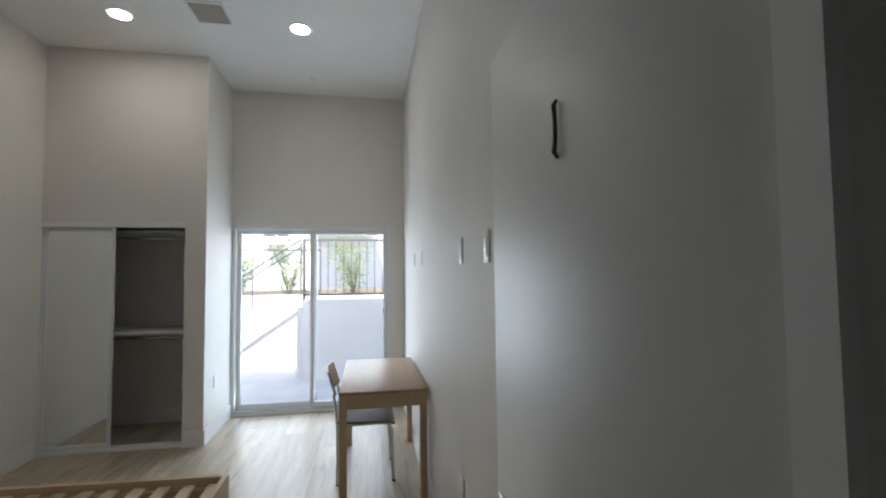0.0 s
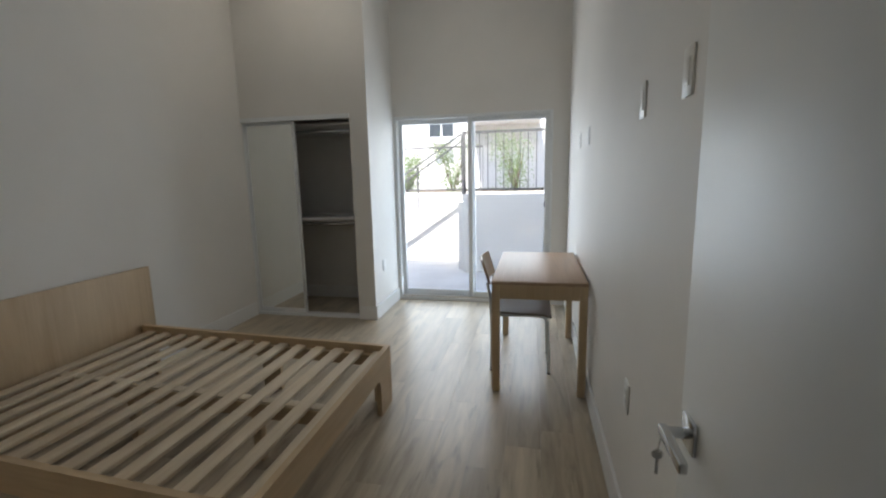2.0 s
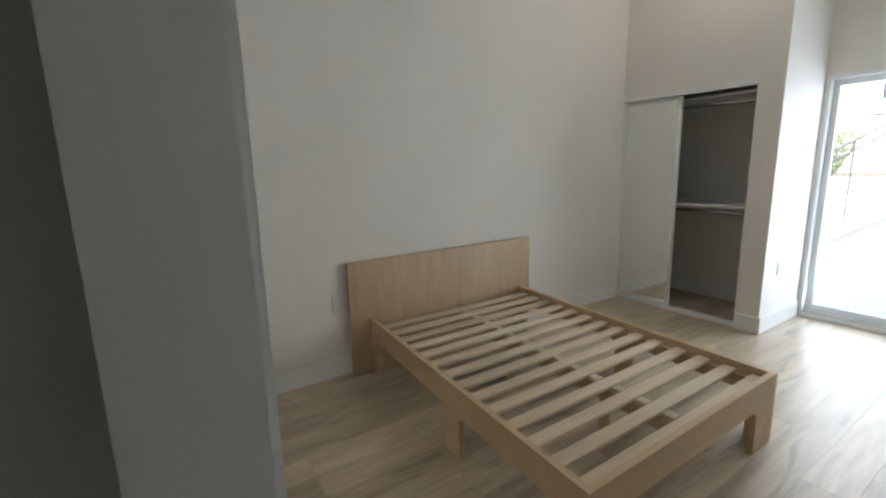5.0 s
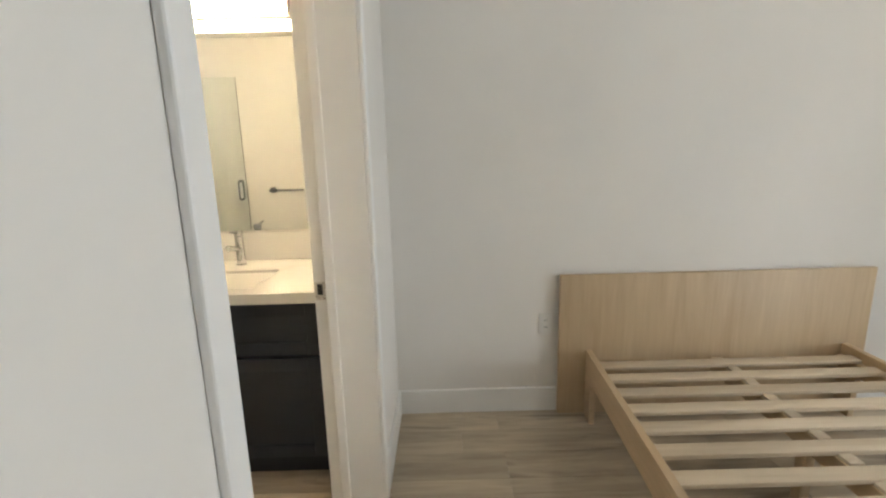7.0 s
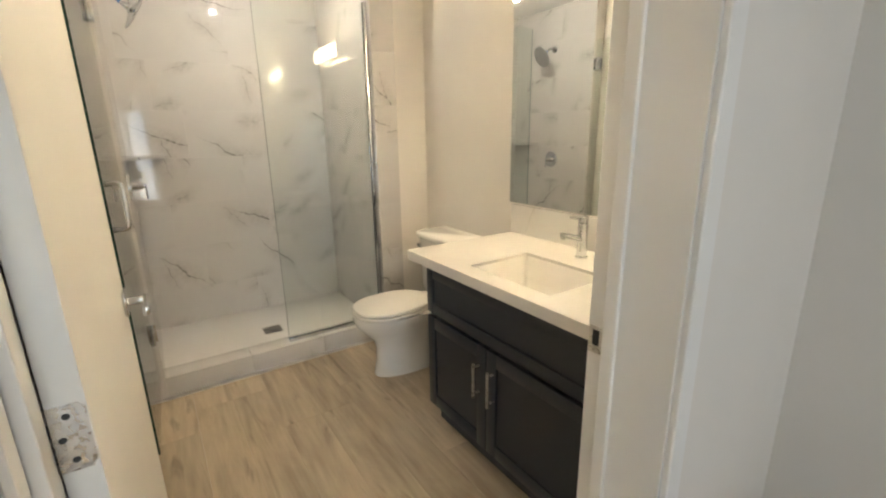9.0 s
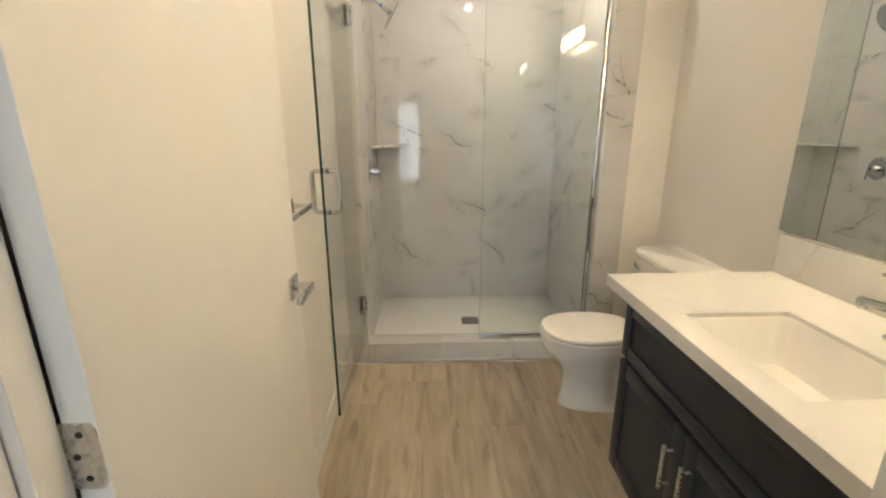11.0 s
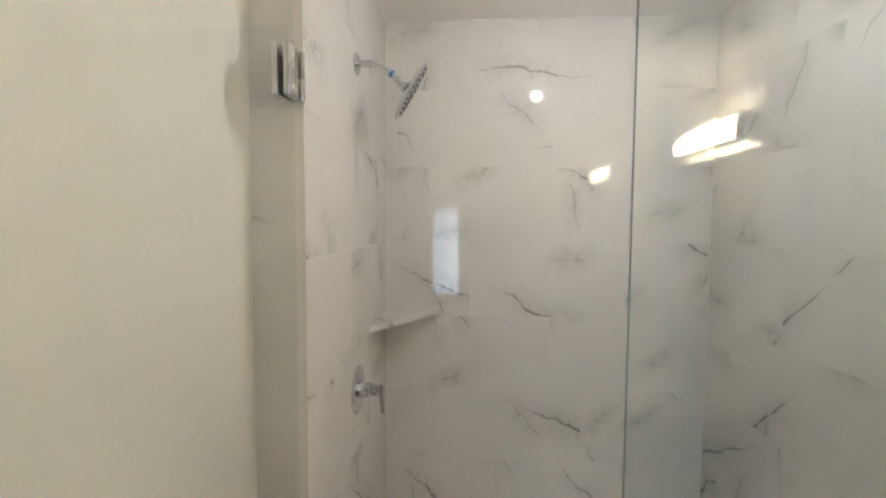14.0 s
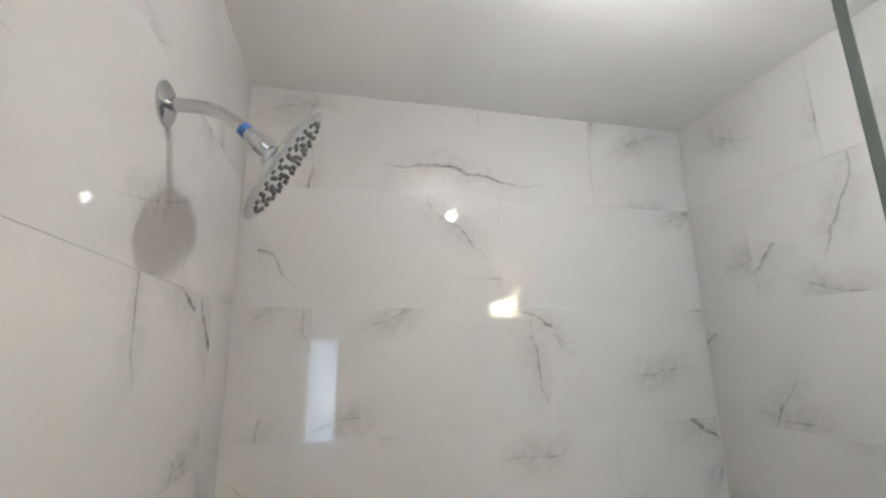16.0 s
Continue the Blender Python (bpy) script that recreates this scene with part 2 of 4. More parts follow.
SLATW = wood("pine_slat", (0.66, 0.555, 0.415), (0.54, 0.43, 0.30), 1, rough=0.6, stretch=16, fine=90, random_tone=0.10)
OAKT = wood("desk_top_oak", (0.50, 0.34, 0.22), (0.40, 0.26, 0.16), 1, rough=0.42, stretch=12, fine=80)
OAKL = wood("desk_leg_oak", (0.61, 0.46, 0.285), (0.52, 0.375, 0.22), 2, rough=0.4, stretch=12, fine=80)
CHAIRW = wood("chair_wood", (0.42, 0.29, 0.18), (0.33, 0.22, 0.13), 2, rough=0.4, stretch=12, fine=80)
SEATC = plain("seat_brown", (0.24, 0.19, 0.16), 0.55, bump=0.15, scale=250)
CHROME = plain("chrome", (0.60, 0.61, 0.62), 0.06, 1.0, scale=30, vary=0.03)
NICKEL = plain("brushed_nickel", (0.62, 0.60, 0.57), 0.28, 1.0, scale=120, vary=0.08)
BLACKM = plain("black_metal", (0.02, 0.02, 0.02), 0.4)
# near-black: painted shade for gaps and holes, and the dark furniture feet
SHADE_AND_FEET = plain("gap_shade_and_feet", (0.03, 0.03, 0.03), 0.7)
MIRROR = plain("mirror_silver", (0.86, 0.89, 0.88), 0.012, 1.0, scale=4, vary=0.005)
TILE = marble("marble_tile")
QUARTZ = marble("quartz_counter", rough=0.16, ground=(0.73, 0.72, 0.695), vein=(0.36, 0.33, 0.29), amount=0.7, scale=0.6)
PAN = plain("shower_pan_acrylic", (0.80, 0.79, 0.77), 0.25, bump=0.05, scale=200)
GROUT = plain("tile_grout", (0.80, 0.79, 0.77), 0.8, bump=0.2, scale=300)
PORC = plain("white_porcelain", (0.78, 0.77, 0.745), 0.07, scale=6, vary=0.03)
SEATW = plain("toilet_seat_plastic", (0.83, 0.81, 0.77), 0.2, scale=8)
NAVY = painted("navy_cabinet_paint", (0.015, 0.020, 0.031), rough=0.38, bump=0.03, scale=120, blotch=0.15)
GLASS = clear_glass("shower_glass", (0.965, 0.985, 0.978))
WINGLASS = clear_glass("window_glass", (0.985, 0.99, 0.995))
GEDGE = plain("glass_edge_green", (0.015, 0.045, 0.035), 0.15)
BULB = glow("vanity_diffuser", (1.0, 0.78, 0.485), 9.5)
TUBE = glow("light_tube", (1.0, 0.78, 0.485), 26.0)
# glow of the fill lamp added over the shower
SHOWER_FILL = glow("shower_fill_glow", (1.0, 0.91, 0.80), 124.0)
DOWN = glow("downlight_lens", (1.0, 0.92, 0.80), 28.0)
CONC = painted("patio_concrete", (0.66, 0.65, 0.63), rough=0.8, bump=0.3, scale=60, blotch=0.12)
STUCCO = painted("white_stucco", (0.82, 0.81, 0.79), rough=0.85, bump=0.5, scale=90, blotch=0.05)
IRON = plain("painted_iron", (0.10, 0.10, 0.10), 0.45)
PLATE = plain("white_plate", (0.75, 0.735, 0.70), 0.35)
LEAF = plain("leaf_green", (0.17, 0.23, 0.10), 0.5)
ln, ll = LEAF.node_tree.nodes, LEAF.node_tree.links
through_light = ln.new("ShaderNodeBsdfTranslucent")
through_light.inputs[0].default_value = (0.30, 0.40, 0.16, 1)
leaf_mix = ln.new("ShaderNodeMixShader")
leaf_mix.inputs[0].default_value = 0.45
ll.new(ln["Principled BSDF"].outputs[0], leaf_mix.inputs[1])
ll.new(through_light.outputs[0], leaf_mix.inputs[2])
ll.new(leaf_mix.outputs[0], ln["Material Output"].inputs[0])
BARK = plain("bark", (0.13, 0.09, 0.06), 0.9, bump=0.5, scale=60)
SOIL = painted("garden_soil", (0.16, 0.12, 0.08), rough=0.95, bump=0.6, scale=40, blotch=0.2)
DARKGLASS = plain("dark_pane", (0.05, 0.06, 0.07), 0.08)
BLUE = plain("blue_tape", (0.05, 0.16, 0.45), 0.5)

# ---- builders ----
ORIGIN = {}


def box(bm, x0, y0, z0, x1, y1, z1, bevel=0.0):
    vs = [bm.verts.new(p) for p in ((x0, y0, z0), (x1, y0, z0), (x1, y1, z0), (x0, y1, z0), (x0, y0, z1), (x1, y0, z1), (x1, y1, z1), (x0, y1, z1))]
    fs = [bm.faces.new([vs[i] for i in q]) for q in ((0, 3, 2, 1), (4, 5, 6, 7), (0, 1, 5, 4), (1, 2, 6, 5), (2, 3, 7, 6), (3, 0, 4, 7))]
    if bevel:
        es = list({e for f in fs for e in f.edges})
        bmesh.ops.bevel(bm, geom=es, offset=bevel, segments=2, affect='EDGES', profile=0.5)
    return bm


def tube(bm, pts, radius, sides=12, caps=True, radii=None):
    """A round bar along points."""
    pts = [Vector(p) for p in pts]
    rings = []
    up = None
    for i, p in enumerate(pts):
        d = (pts[min(i + 1, len(pts) - 1)] - pts[max(i - 1, 0)]).normalized()
        if up is None:
            up = d.orthogonal().normalized()
        side = d.cross(up)
        if side.length < 1e-6:
            side = d.orthogonal()
        side.normalize()
        up = side.cross(d).normalized()
        r = radii[i] if radii else radius
        rings.append([bm.verts.new(p + r * (math.cos(a) * up + math.sin(a) * side)) for a in [2 * math.pi * k / sides for k in range(sides)]])
    for a, b in zip(rings, rings[1:]):
        for k in range(sides):
            bm.faces.new((a[k], a[(k + 1) % sides], b[(k + 1) % sides], b[k]))
    if caps:
        bm.faces.new(rings[0][::-1])
        bm.faces.new(rings[-1])
    return bm


def lathe(bm, centre, axis, profile, sides=32):
    """Rings of (distance along the axis, radius)."""
    axis = Vector(axis).normalized()
    u = axis.orthogonal().normalized()
    v = axis.cross(u)
    rings = []
    for d, r in profile:
        c = Vector(centre) + d * axis
        rings.append([bm.verts.new(c + max(r, 1e-4) * (math.cos(2 * math.pi * k / sides) * u + math.sin(2 * math.pi * k / sides) * v)) for k in range(sides)])
    for a, b in zip(rings, rings[1:]):
        for k in range(sides):
            bm.faces.new((a[k], a[(k + 1) % sides], b[(k + 1) % sides], b[k]))
    bm.faces.new(rings[0][::-1])
    bm.faces.new(rings[-1])
    return bm


def prism(bm, outline, axis, a, b):
    """A 2D outline pushed along an axis from a to b; the outline's two numbers fill the other axes in order."""
    def put(p, d):
        q = list(p)
        q.insert(axis, d)
        return bm.verts.new(q)
    lo = [put(p, a) for p in outline]
    hi = [put(p, b) for p in outline]
    n = len(outline)
    bm.faces.new(lo)
    bm.faces.new(hi[::-1])
    for i in range(n):
        bm.faces.new((lo[i], hi[i], hi[(i + 1) % n], lo[(i + 1) % n]))
    return bm


def mesh_of(name, bm, material, smooth=True, angle=35):
    bmesh.ops.recalc_face_normals(bm, faces=bm.faces)
    me = bpy.data.meshes.new(name)
    bm.to_mesh(me)
    bm.free()
    me.materials.append(material)
    if smooth:
        me.shade_smooth()
        me.set_sharp_from_angle(angle=radians(angle))
    return me


def thing(name, at, label, category, group=""):
    e = new(name)
    e.location = at
    e.empty_display_size = 0.1
    ORIGIN[e.name] = Vector(at)
    return tagged(e, label, category, group)


def part(name, bm, material, parent, label="", smooth=True):
    """One mesh object under a thing or a part; the mesh is given in world places."""
    o = ORIGIN[parent.name]
    bmesh.ops.translate(bm, verts=bm.verts, vec=-o)
    ob = new(name, mesh_of(name, bm, material, smooth))
    ob.parent = parent
    ORIGIN[ob.name] = o
    return tagged(ob, label)


def structure(name, bm, material, label, category, smooth=False):
    ob = new(name, mesh_of(name, bm, material, smooth))
    ORIGIN[ob.name] = Vector((0, 0, 0))
    return tagged(ob, label, category, kind="structure")


def single(name, bm, material, label, category, group=""):
    ob = new(name, mesh_of(name, bm, material))
    ORIGIN[ob.name] = Vector((0, 0, 0))
    return tagged(ob, label, category, group)


def B(*boxes, bevel=0.0):
    bm = bmesh.new()
    for b in boxes:
        box(bm, *b, bevel=bevel)
    return bm


# ---- the plan ----
XW, XE, YN, YS = -2.79, 0.425, 4.66, 0.05
YP = 0.02                     # bedroom face of the wall between the two doors
YB = -0.165                   # bathroom face of the south wall
ZC, ZB = 3.58, 2.53           # ceilings of bedroom and bathroom
BW, BE, BF, BBK = -2.92, -1.05, -2.22, -3.19
SE, SW = -1.168, -2.535        # shower's side tiles
CY, CX = 3.89, -1.457         # closet's front and return
SLX0, SLX1, SLZ = -1.452, 0.262, 2.062
DBX0, DBX1, DBZ = -2.125, -1.072, 2.06
DEX0, DEX1, DEZ = -0.68, 0.375, 2.195

structure("wall_west", B((-2.93, YS - 0.15, 0, XW, 4.81, ZC)), WALL, "plain off-white painted bedroom wall", "wall")
structure("wall_north", B((XW, YN, 0, SLX0, YN + 0.15, ZC), (SLX1, YN, 0, XE + 0.14, YN + 0.15, ZC), (SLX0, YN, SLZ, SLX1, YN + 0.15, ZC)), WALL, "off-white painted wall around the sliding glass door", "wall")
structure("wall_east", B((XE, YB, 0, XE + 0.14, YN, ZC)), WALL, "off-white painted wall behind the desk", "wall")
structure("wall_south", B((XW, YB, 0, DBX0, YS, ZC), (DBX1, YB, 0, DEX0, YP, ZC), (DEX1, YB, 0, XE, -0.122, ZC), (DBX0, YB, DBZ, DBX1, YS, ZC), (DEX0, YB, DEZ, XE, YP, ZC)), WALL, "off-white painted wall with the two doorways", "wall")
structure("ceiling", B((-2.93, YB, ZC, XE + 0.14, 4.81, ZC + 0.12)), CEIL, "high flat white painted ceiling", "ceiling")
structure("wall_closet", B((CX - 0.18, CY, 0, CX, YN, ZC), (XW, CY, 2.003, CX - 0.18, CY + 0.11, ZC)), WALL, "off-white painted closet front and return wall", "wall")
structure("wall_bath_west", B((BW - 0.12, BBK - 0.1, 0, BW, YB, ZB)), WALL, "cream painted bathroom wall behind the vanity", "wall")
structure("wall_bath_east", B((BE, BBK - 0.1, 0, BE + 0.12, YB, ZB)), WALL, "cream painted bathroom wall with the towel bar", "wall")
structure("ceiling_bathroom", B((BW - 0.12, BBK - 0.1, ZB, BE + 0.12, YB, ZB + 0.1)), CEIL, "flat white painted bathroom ceiling", "ceiling")
structure("wall_shower_back", B((SW - 0.3, BBK - 0.1, 0, BE, BBK - 0.0014, ZB)), GROUT, "shower back wall clad in white marble tile", "wall")
structure("wall_shower_west", B((BW, BBK - 0.0014, 0, SW - 0.0014, BF - 0.010, ZB)), WALL, "stub wall beside the shower, cream painted", "wall")
structure("wall_shower_east", B((SE + 0.0014, BBK - 0.0014, 0, BE, BF - 0.0014, ZB)), GROUT, "shower side wall clad in white marble tile", "wall")
# hall behind the entry door
structure("wall_hall", B((-1.0, -2.0, 0, -0.9, YB, 2.6), (1.0, -2.0, 0, 1.1, YB, 2.6), (-1.0, -2.1, 0, 1.1, -2.0, 2.6), (XE, YB - 0.02, 0, 1.1, YB, 2.6)), WALL, "plain hall walls outside the bedroom", "wall")
structure("ceiling_hall", B((-1.0, -2.1, 2.6, 1.1, YB, 2.7)), CEIL, "plain hall ceiling", "ceiling")
floor = structure("floor", B((-3.05, -3.3, -0.12, 1.1, 4.81, -0.012)), GROUT, "light oak vinyl plank floor", "floor")


def skirting(name, boxes):
    structure(name, B(*boxes, bevel=0.004), TRIM, "tall flat white painted baseboard", "baseboard")


H = 0.14
skirting("baseboard_west", [(XW, YS, 0, XW + 0.015, CY - 0.01, H)])
skirting("baseboard_south", [(XW + 0.015, YS, 0, DBX0 - 0.06, YS + 0.015, H), (DBX1 + 0.06, YP, 0, DEX0 - 0.047, YP + 0.015, H)])
skirting("baseboard_east", [(XE - 0.015, YS + 0.02, 0, XE, YN, H)])
skirting("baseboard_north", [(SLX1 + 0.01, YN - 0.015, 0, XE - 0.015, YN, H)])
skirting("baseboard_closet", [(CX, CY, 0, CX + 0.015, YN, H), (CX - 0.175, CY - 0.015, 0, CX + 0.015, CY, H)])
skirting("baseboard_closet_inside", [(XW, YN - 0.015, 0, CX - 0.185, YN, H), (CX - 0.195, CY + 0.12, 0, CX - 0.181, YN - 0.015, H)])
skirting("baseboard_bathroom", [(BE - 0.014, BF, 0, BE, YB, 0.12)])


def casing(name, x0, x1, z, jamb_y0, jamb_y1):
    """Jamb lining with stop, and flat casing on the bedroom side."""
    bm = bmesh.new()
    t = 0.018
    box(bm, x0 - 0.001, jamb_y0, 0, x0 + t, jamb_y1, z)
    box(bm, x1 - t, jamb_y0, 0, x1 + 0.001, YP, z)
    box(bm, x0 + t, jamb_y0, z - t, x1 - t, jamb_y1, z + 0.001)
    s = jamb_y0 + 0.045
    box(bm, x0 + t, s, 0, x0 + t + 0.012, s + 0.035, z - t, bevel=0.003)
    box(bm, x1 - t - 0.012, s, 0, x1 - t, s + 0.035, z - t, bevel=0.003)
    c = 0.058
    box(bm, x0 - c + 0.012, jamb_y1, 0, x0 + 0.012, jamb_y1 + 0.016, z + c - 0.012, bevel=0.004)
    box(bm, x1 - 0.012, YP, 0, x1 + c - 0.012, YP + 0.016, z + c - 0.012, bevel=0.004)
    box(bm, x0 + 0.012, jamb_y1, z - 0.012, x1 - 0.012, jamb_y1 + 0.016, z + c - 0.012, bevel=0.004)
    box(bm, x1 - t - 0.0275, jamb_y0, 0, x1 - t, jamb_y0 + 0.044, z - t, bevel=0.002)
    return structure(name, bm, TRIM, "white painted door jamb and flat casing", "door frame")


casing("trim_bathroom_door", DBX0, DBX1, DBZ, YB, YS)
bm = B((DEX0 - 0.001, YB, 0, DEX0 + 0.018, YP, DEZ), (DEX1 - 0.018, YB, 0, DEX1 + 0.001, -0.121, DEZ), (DEX0 + 0.018, YB, DEZ - 0.018, DEX1 - 0.018, -0.04, DEZ + 0.001),
       (DEX0 - 0.046, YP, 0, DEX0 + 0.012, YP + 0.014, DEZ + 0.046))
structure("trim_entry_door", bm, TRIM, "white painted entry door jamb and casing", "door frame")


# ---- sliding glass door ----
def frame_bars(bm, x0, z0, x1, z1, y0, y1, w, wb=None, bevel=0.003):
    """Four bars of a sash in an x-z plane."""
    wb = wb or w
    box(bm, x0, y0, z0, x0 + w, y1, z1, bevel)
    box(bm, x1 - w, y0, z0, x1, y1, z1, bevel)
    box(bm, x0 + w, y0, z1 - w, x1 - w, y1, z1, bevel)
    box(bm, x0 + w, y0, z0, x1 - w, y1, z0 + wb, bevel)
    return bm


slider = thing("sliding_glass_door", (-0.6, YN + 0.06, 0), "white vinyl two-panel sliding glass patio door, closed", "sliding door")
slider["kind"] = "structure"
part("frame", frame_bars(bmesh.new(), SLX0, 0.0, SLX1, SLZ, YN + 0.002, YN + 0.12, 0.035, 0.04), VINYL, slider)
for nm, xa, xb, ya in (("fixed_panel", SLX0 + 0.03, -0.56, YN + 0.07), ("sliding_panel", -0.632, SLX1 - 0.03, YN + 0.022)):
    pn = part(nm, frame_bars(bmesh.new(), xa, 0.042, xb, SLZ - 0.035, ya, ya + 0.035, 0.05, 0.07), VINYL, slider)
    pane = part("pane", B((xa + 0.045, ya + 0.013, 0.10, xb - 0.045, ya + 0.021, SLZ - 0.08)), WINGLASS, pn, "clear glass pane", smooth=False)
    pane.visible_shadow = False
    if nm == "sliding_panel":
        hb = B((xb - 0.040, ya - 0.028, 0.92, xb - 0.012, ya, 1.18), bevel=0.006)
        part("pull_handle", hb, VINYL, pn, "white moulded pull handle")
        part("latch", B((xb - 0.052, ya - 0.016, 1.06, xb - 0.042, ya, 1.13), bevel=0.003), BLACKM, pn, "black latch lever")
part("track", B((SLX0 + 0.035, YN + 0.004, 0.040, SLX1 - 0.035, YN + 0.012, 0.052)), NICKEL, slider)

# ---- closet ----
closet_door = thing("closet_mirror_door", (-2.46, CY + 0.04, 0), "mirrored sliding closet door in a white metal frame", "closet door")
closet_door["kind"] = "structure"
part("door_frame", frame_bars(bmesh.new(), XW + 0.012, 0.03, -2.228, 1.968, CY + 0.03, CY + 0.055, 0.030, 0.045), VINYL, closet_door)
part("mirror", B((XW + 0.036, CY + 0.036, 0.065, -2.254, CY + 0.046, 1.943)), MIRROR, closet_door, "clear silvered mirror", smooth=False)
back_door = thing("closet_rear_mirror_door", (-2.46, CY + 0.075, 0), "second mirrored sliding door parked behind the first", "closet door")
back_door["kind"] = "structure"
part("door_frame", frame_bars(bmesh.new(), XW + 0.014, 0.03, -2.248, 1.968, CY + 0.065, CY + 0.09, 0.030, 0.045), VINYL, back_door)
part("mirror", B((XW + 0.040, CY + 0.070, 0.065, -2.274, CY + 0.080, 1.943)), MIRROR, back_door, smooth=False)
structure("trim_closet_track", B((XW, CY - 0.006, 1.968, CX - 0.18, CY + 0.012, 2.012), (XW, CY + 0.012, 1.978, CX - 0.18, CY + 0.10, 2.003), (XW, CY + 0.012, 0.0, CX - 0.18, CY + 0.10, 0.028), (XW, CY + 0.02, 0.03, XW + 0.012, CY + 0.1, 1.968), bevel=0.002), VINYL, "white metal sliding door track and jambs", "track")
for zz in (0.985, 1.965 - 0.02):
    sh = thing("closet_shelf", (-2.2, 4.35, zz), "white closet shelf with a chrome hanging rod", "shelf", "closet shelves")
    part("board", B((XW + 0.002, 4.09, zz, CX - 0.182, YN - 0.002, zz + 0.018), bevel=0.002), TRIM, sh)
    part("cleat", B((XW + 0.002, YN - 0.03, zz - 0.06, CX - 0.182, YN - 0.002, zz), bevel=0.002), TRIM, sh)
    rod = bmesh.new()
    tube(rod, [(XW + 0.005, 4.24, zz - 0.05), (CX - 0.185, 4.24, zz - 0.05)], 0.016, 14)
    part("hanging_rod", rod, CHROME, sh, "chrome hanging rod")

# ---- doors ----


def lever_set(parent, x, y, z, out, along):
    """Square rosette and lever on a door face; out: -1 or 1 along x, along: lever's way along y."""
    bm = bmesh.new()
    xs = sorted((x, x + out * 0.009))
    box(bm, xs[0], y - 0.032, z - 0.032, xs[1], y + 0.032, z + 0.032, 0.003)
    part("rosette", bm, CHROME, parent, "square chrome rosette")
    bm = bmesh.new()
    tube(bm, [(x + out * 0.008, y, z), (x + out * 0.05, y, z)], 0.011, 16)
    xs = sorted((x + out * 0.042, x + out * 0.058))
    ys = sorted((y - along * 0.012, y + along * 0.115))
    box(bm, xs[0], ys[0], z - 0.011, xs[1], ys[1], z + 0.011, 0.003)
    part("lever", bm, CHROME, parent, "flat chrome lever")


entry = thing("entry_door", (DEX1 - 0.02, 0.0, 0.01), "open flush white painted bedroom door", "door")
entry["kind"] = "structure"
EX = 0.372
leaf = part("door_leaf", B((EX, -0.118, 0.010, EX + 0.042, 0.800, 2.172), bevel=0.002), DOORP, entry)
lever_set(leaf, EX, 0.735, 0.905, -1, -1)
part("latch_plate", B((EX + 0.008, 0.799, 0.875, EX + 0.034, 0.802, 0.935)), NICKEL, leaf, "brushed metal latch plate")
key = bmesh.new()
tube(key, [(EX - 0.056, 0.727, 0.897), (EX - 0.062, 0.725, 0.870)], 0.0016, 8)
lathe(key, (EX - 0.062, 0.724, 0.862), (0, 1, 0), [(0, 0.011), (0.002, 0.011)], 18)
box(key, EX - 0.065, 0.724, 0.818, EX - 0.059, 0.726, 0.855, 0.0005)
single("key", key, NICKEL, "metal key hanging from the entry door lever", "key")
hook = bmesh.new()
tube(hook, [(EX - 0.003, 0.346, 1.88), (EX - 0.009, 0.346, 1.871), (EX - 0.007, 0.346, 1.84), (EX - 0.007, 0.346, 1.805), (EX - 0.010, 0.346, 1.778), (EX - 0.003, 0.346, 1.766)], 0.004, 10, radii=[0.004, 0.005, 0.0045, 0.0045, 0.005, 0.004])
single("door_hook", hook, BLACKM, "slim black metal hook fixed on the entry door", "hook")

bdoor = thing("bathroom_door", (-1.13, YB, 0.01), "open flush white painted bathroom door", "door")
bdoor["kind"] = "structure"
DX0, DX1 = -1.158, -1.118
bleaf = part("door_leaf", B((DX0, -0.960, 0.010, DX1, YB - 0.003, 2.035), bevel=0.002), DOORP, bdoor)
lever_set(bleaf, DX0, -0.900, 1.005, -1, 1)
for hz in (0.22, 1.07, 1.86):
    hg = bmesh.new()
    outline = [(-1.150, hz - 0.045), (-1.119, hz - 0.045), (-1.119, hz + 0.045), (-1.150, hz + 0.045), (-1.156, hz + 0.037), (-1.156, hz - 0.037)]
    prism(hg, [(p[0], p[1]) for p in outline], 1, YB - 0.005, YB - 0.0015)
    hinge = part("hinge_leaf", hg, NICKEL, bdoor, "satin steel hinge leaf with rounded corners")
    kn = bmesh.new()
    for k in range(5):
        tube(kn, [(-1.112, YB - 0.006, hz - 0.045 + 0.018 * k + 0.0008), (-1.112, YB - 0.006, hz - 0.045 + 0.018 * (k + 1) - 0.0008)], 0.006, 10)
    part("knuckle", kn, NICKEL, hinge)
    sc = bmesh.new()
    for dz in (-0.03, 0.0, 0.03):
        lathe(sc, (-1.136 + (0.008 if dz == 0 else 0), YB - 0.0016, hz + dz), (0, 1, 0), [(0, 0.0045), (0.0012, 0.0038)], 10)
    part("screws", sc, BLACKM, hinge, "dark screw heads")
strike = thing("strike_plate", (DBX0 + 0.02, -0.143, 0.91), "satin steel strike plate on the bathroom jamb", "strike plate")
sp = frame_bars(bmesh.new(), -0.162, 0.893, -0.124, 0.963, DBX0 + 0.0182, DBX0 + 0.0205, 0.009, 0.020, 0)
for v in sp.verts:
    v.co = Vector((v.co.y, v.co.x, v.co.z))
part("plate", sp, NICKEL, strike)
# no real hole: a dark slip paints its shade
part("hole_shade", B((DBX0 + 0.0181, -0.153, 0.912, DBX0 + 0.0190, -0.133, 0.954)), SHADE_AND_FEET, strike)

# ---- wall plates, lamps, vent ----


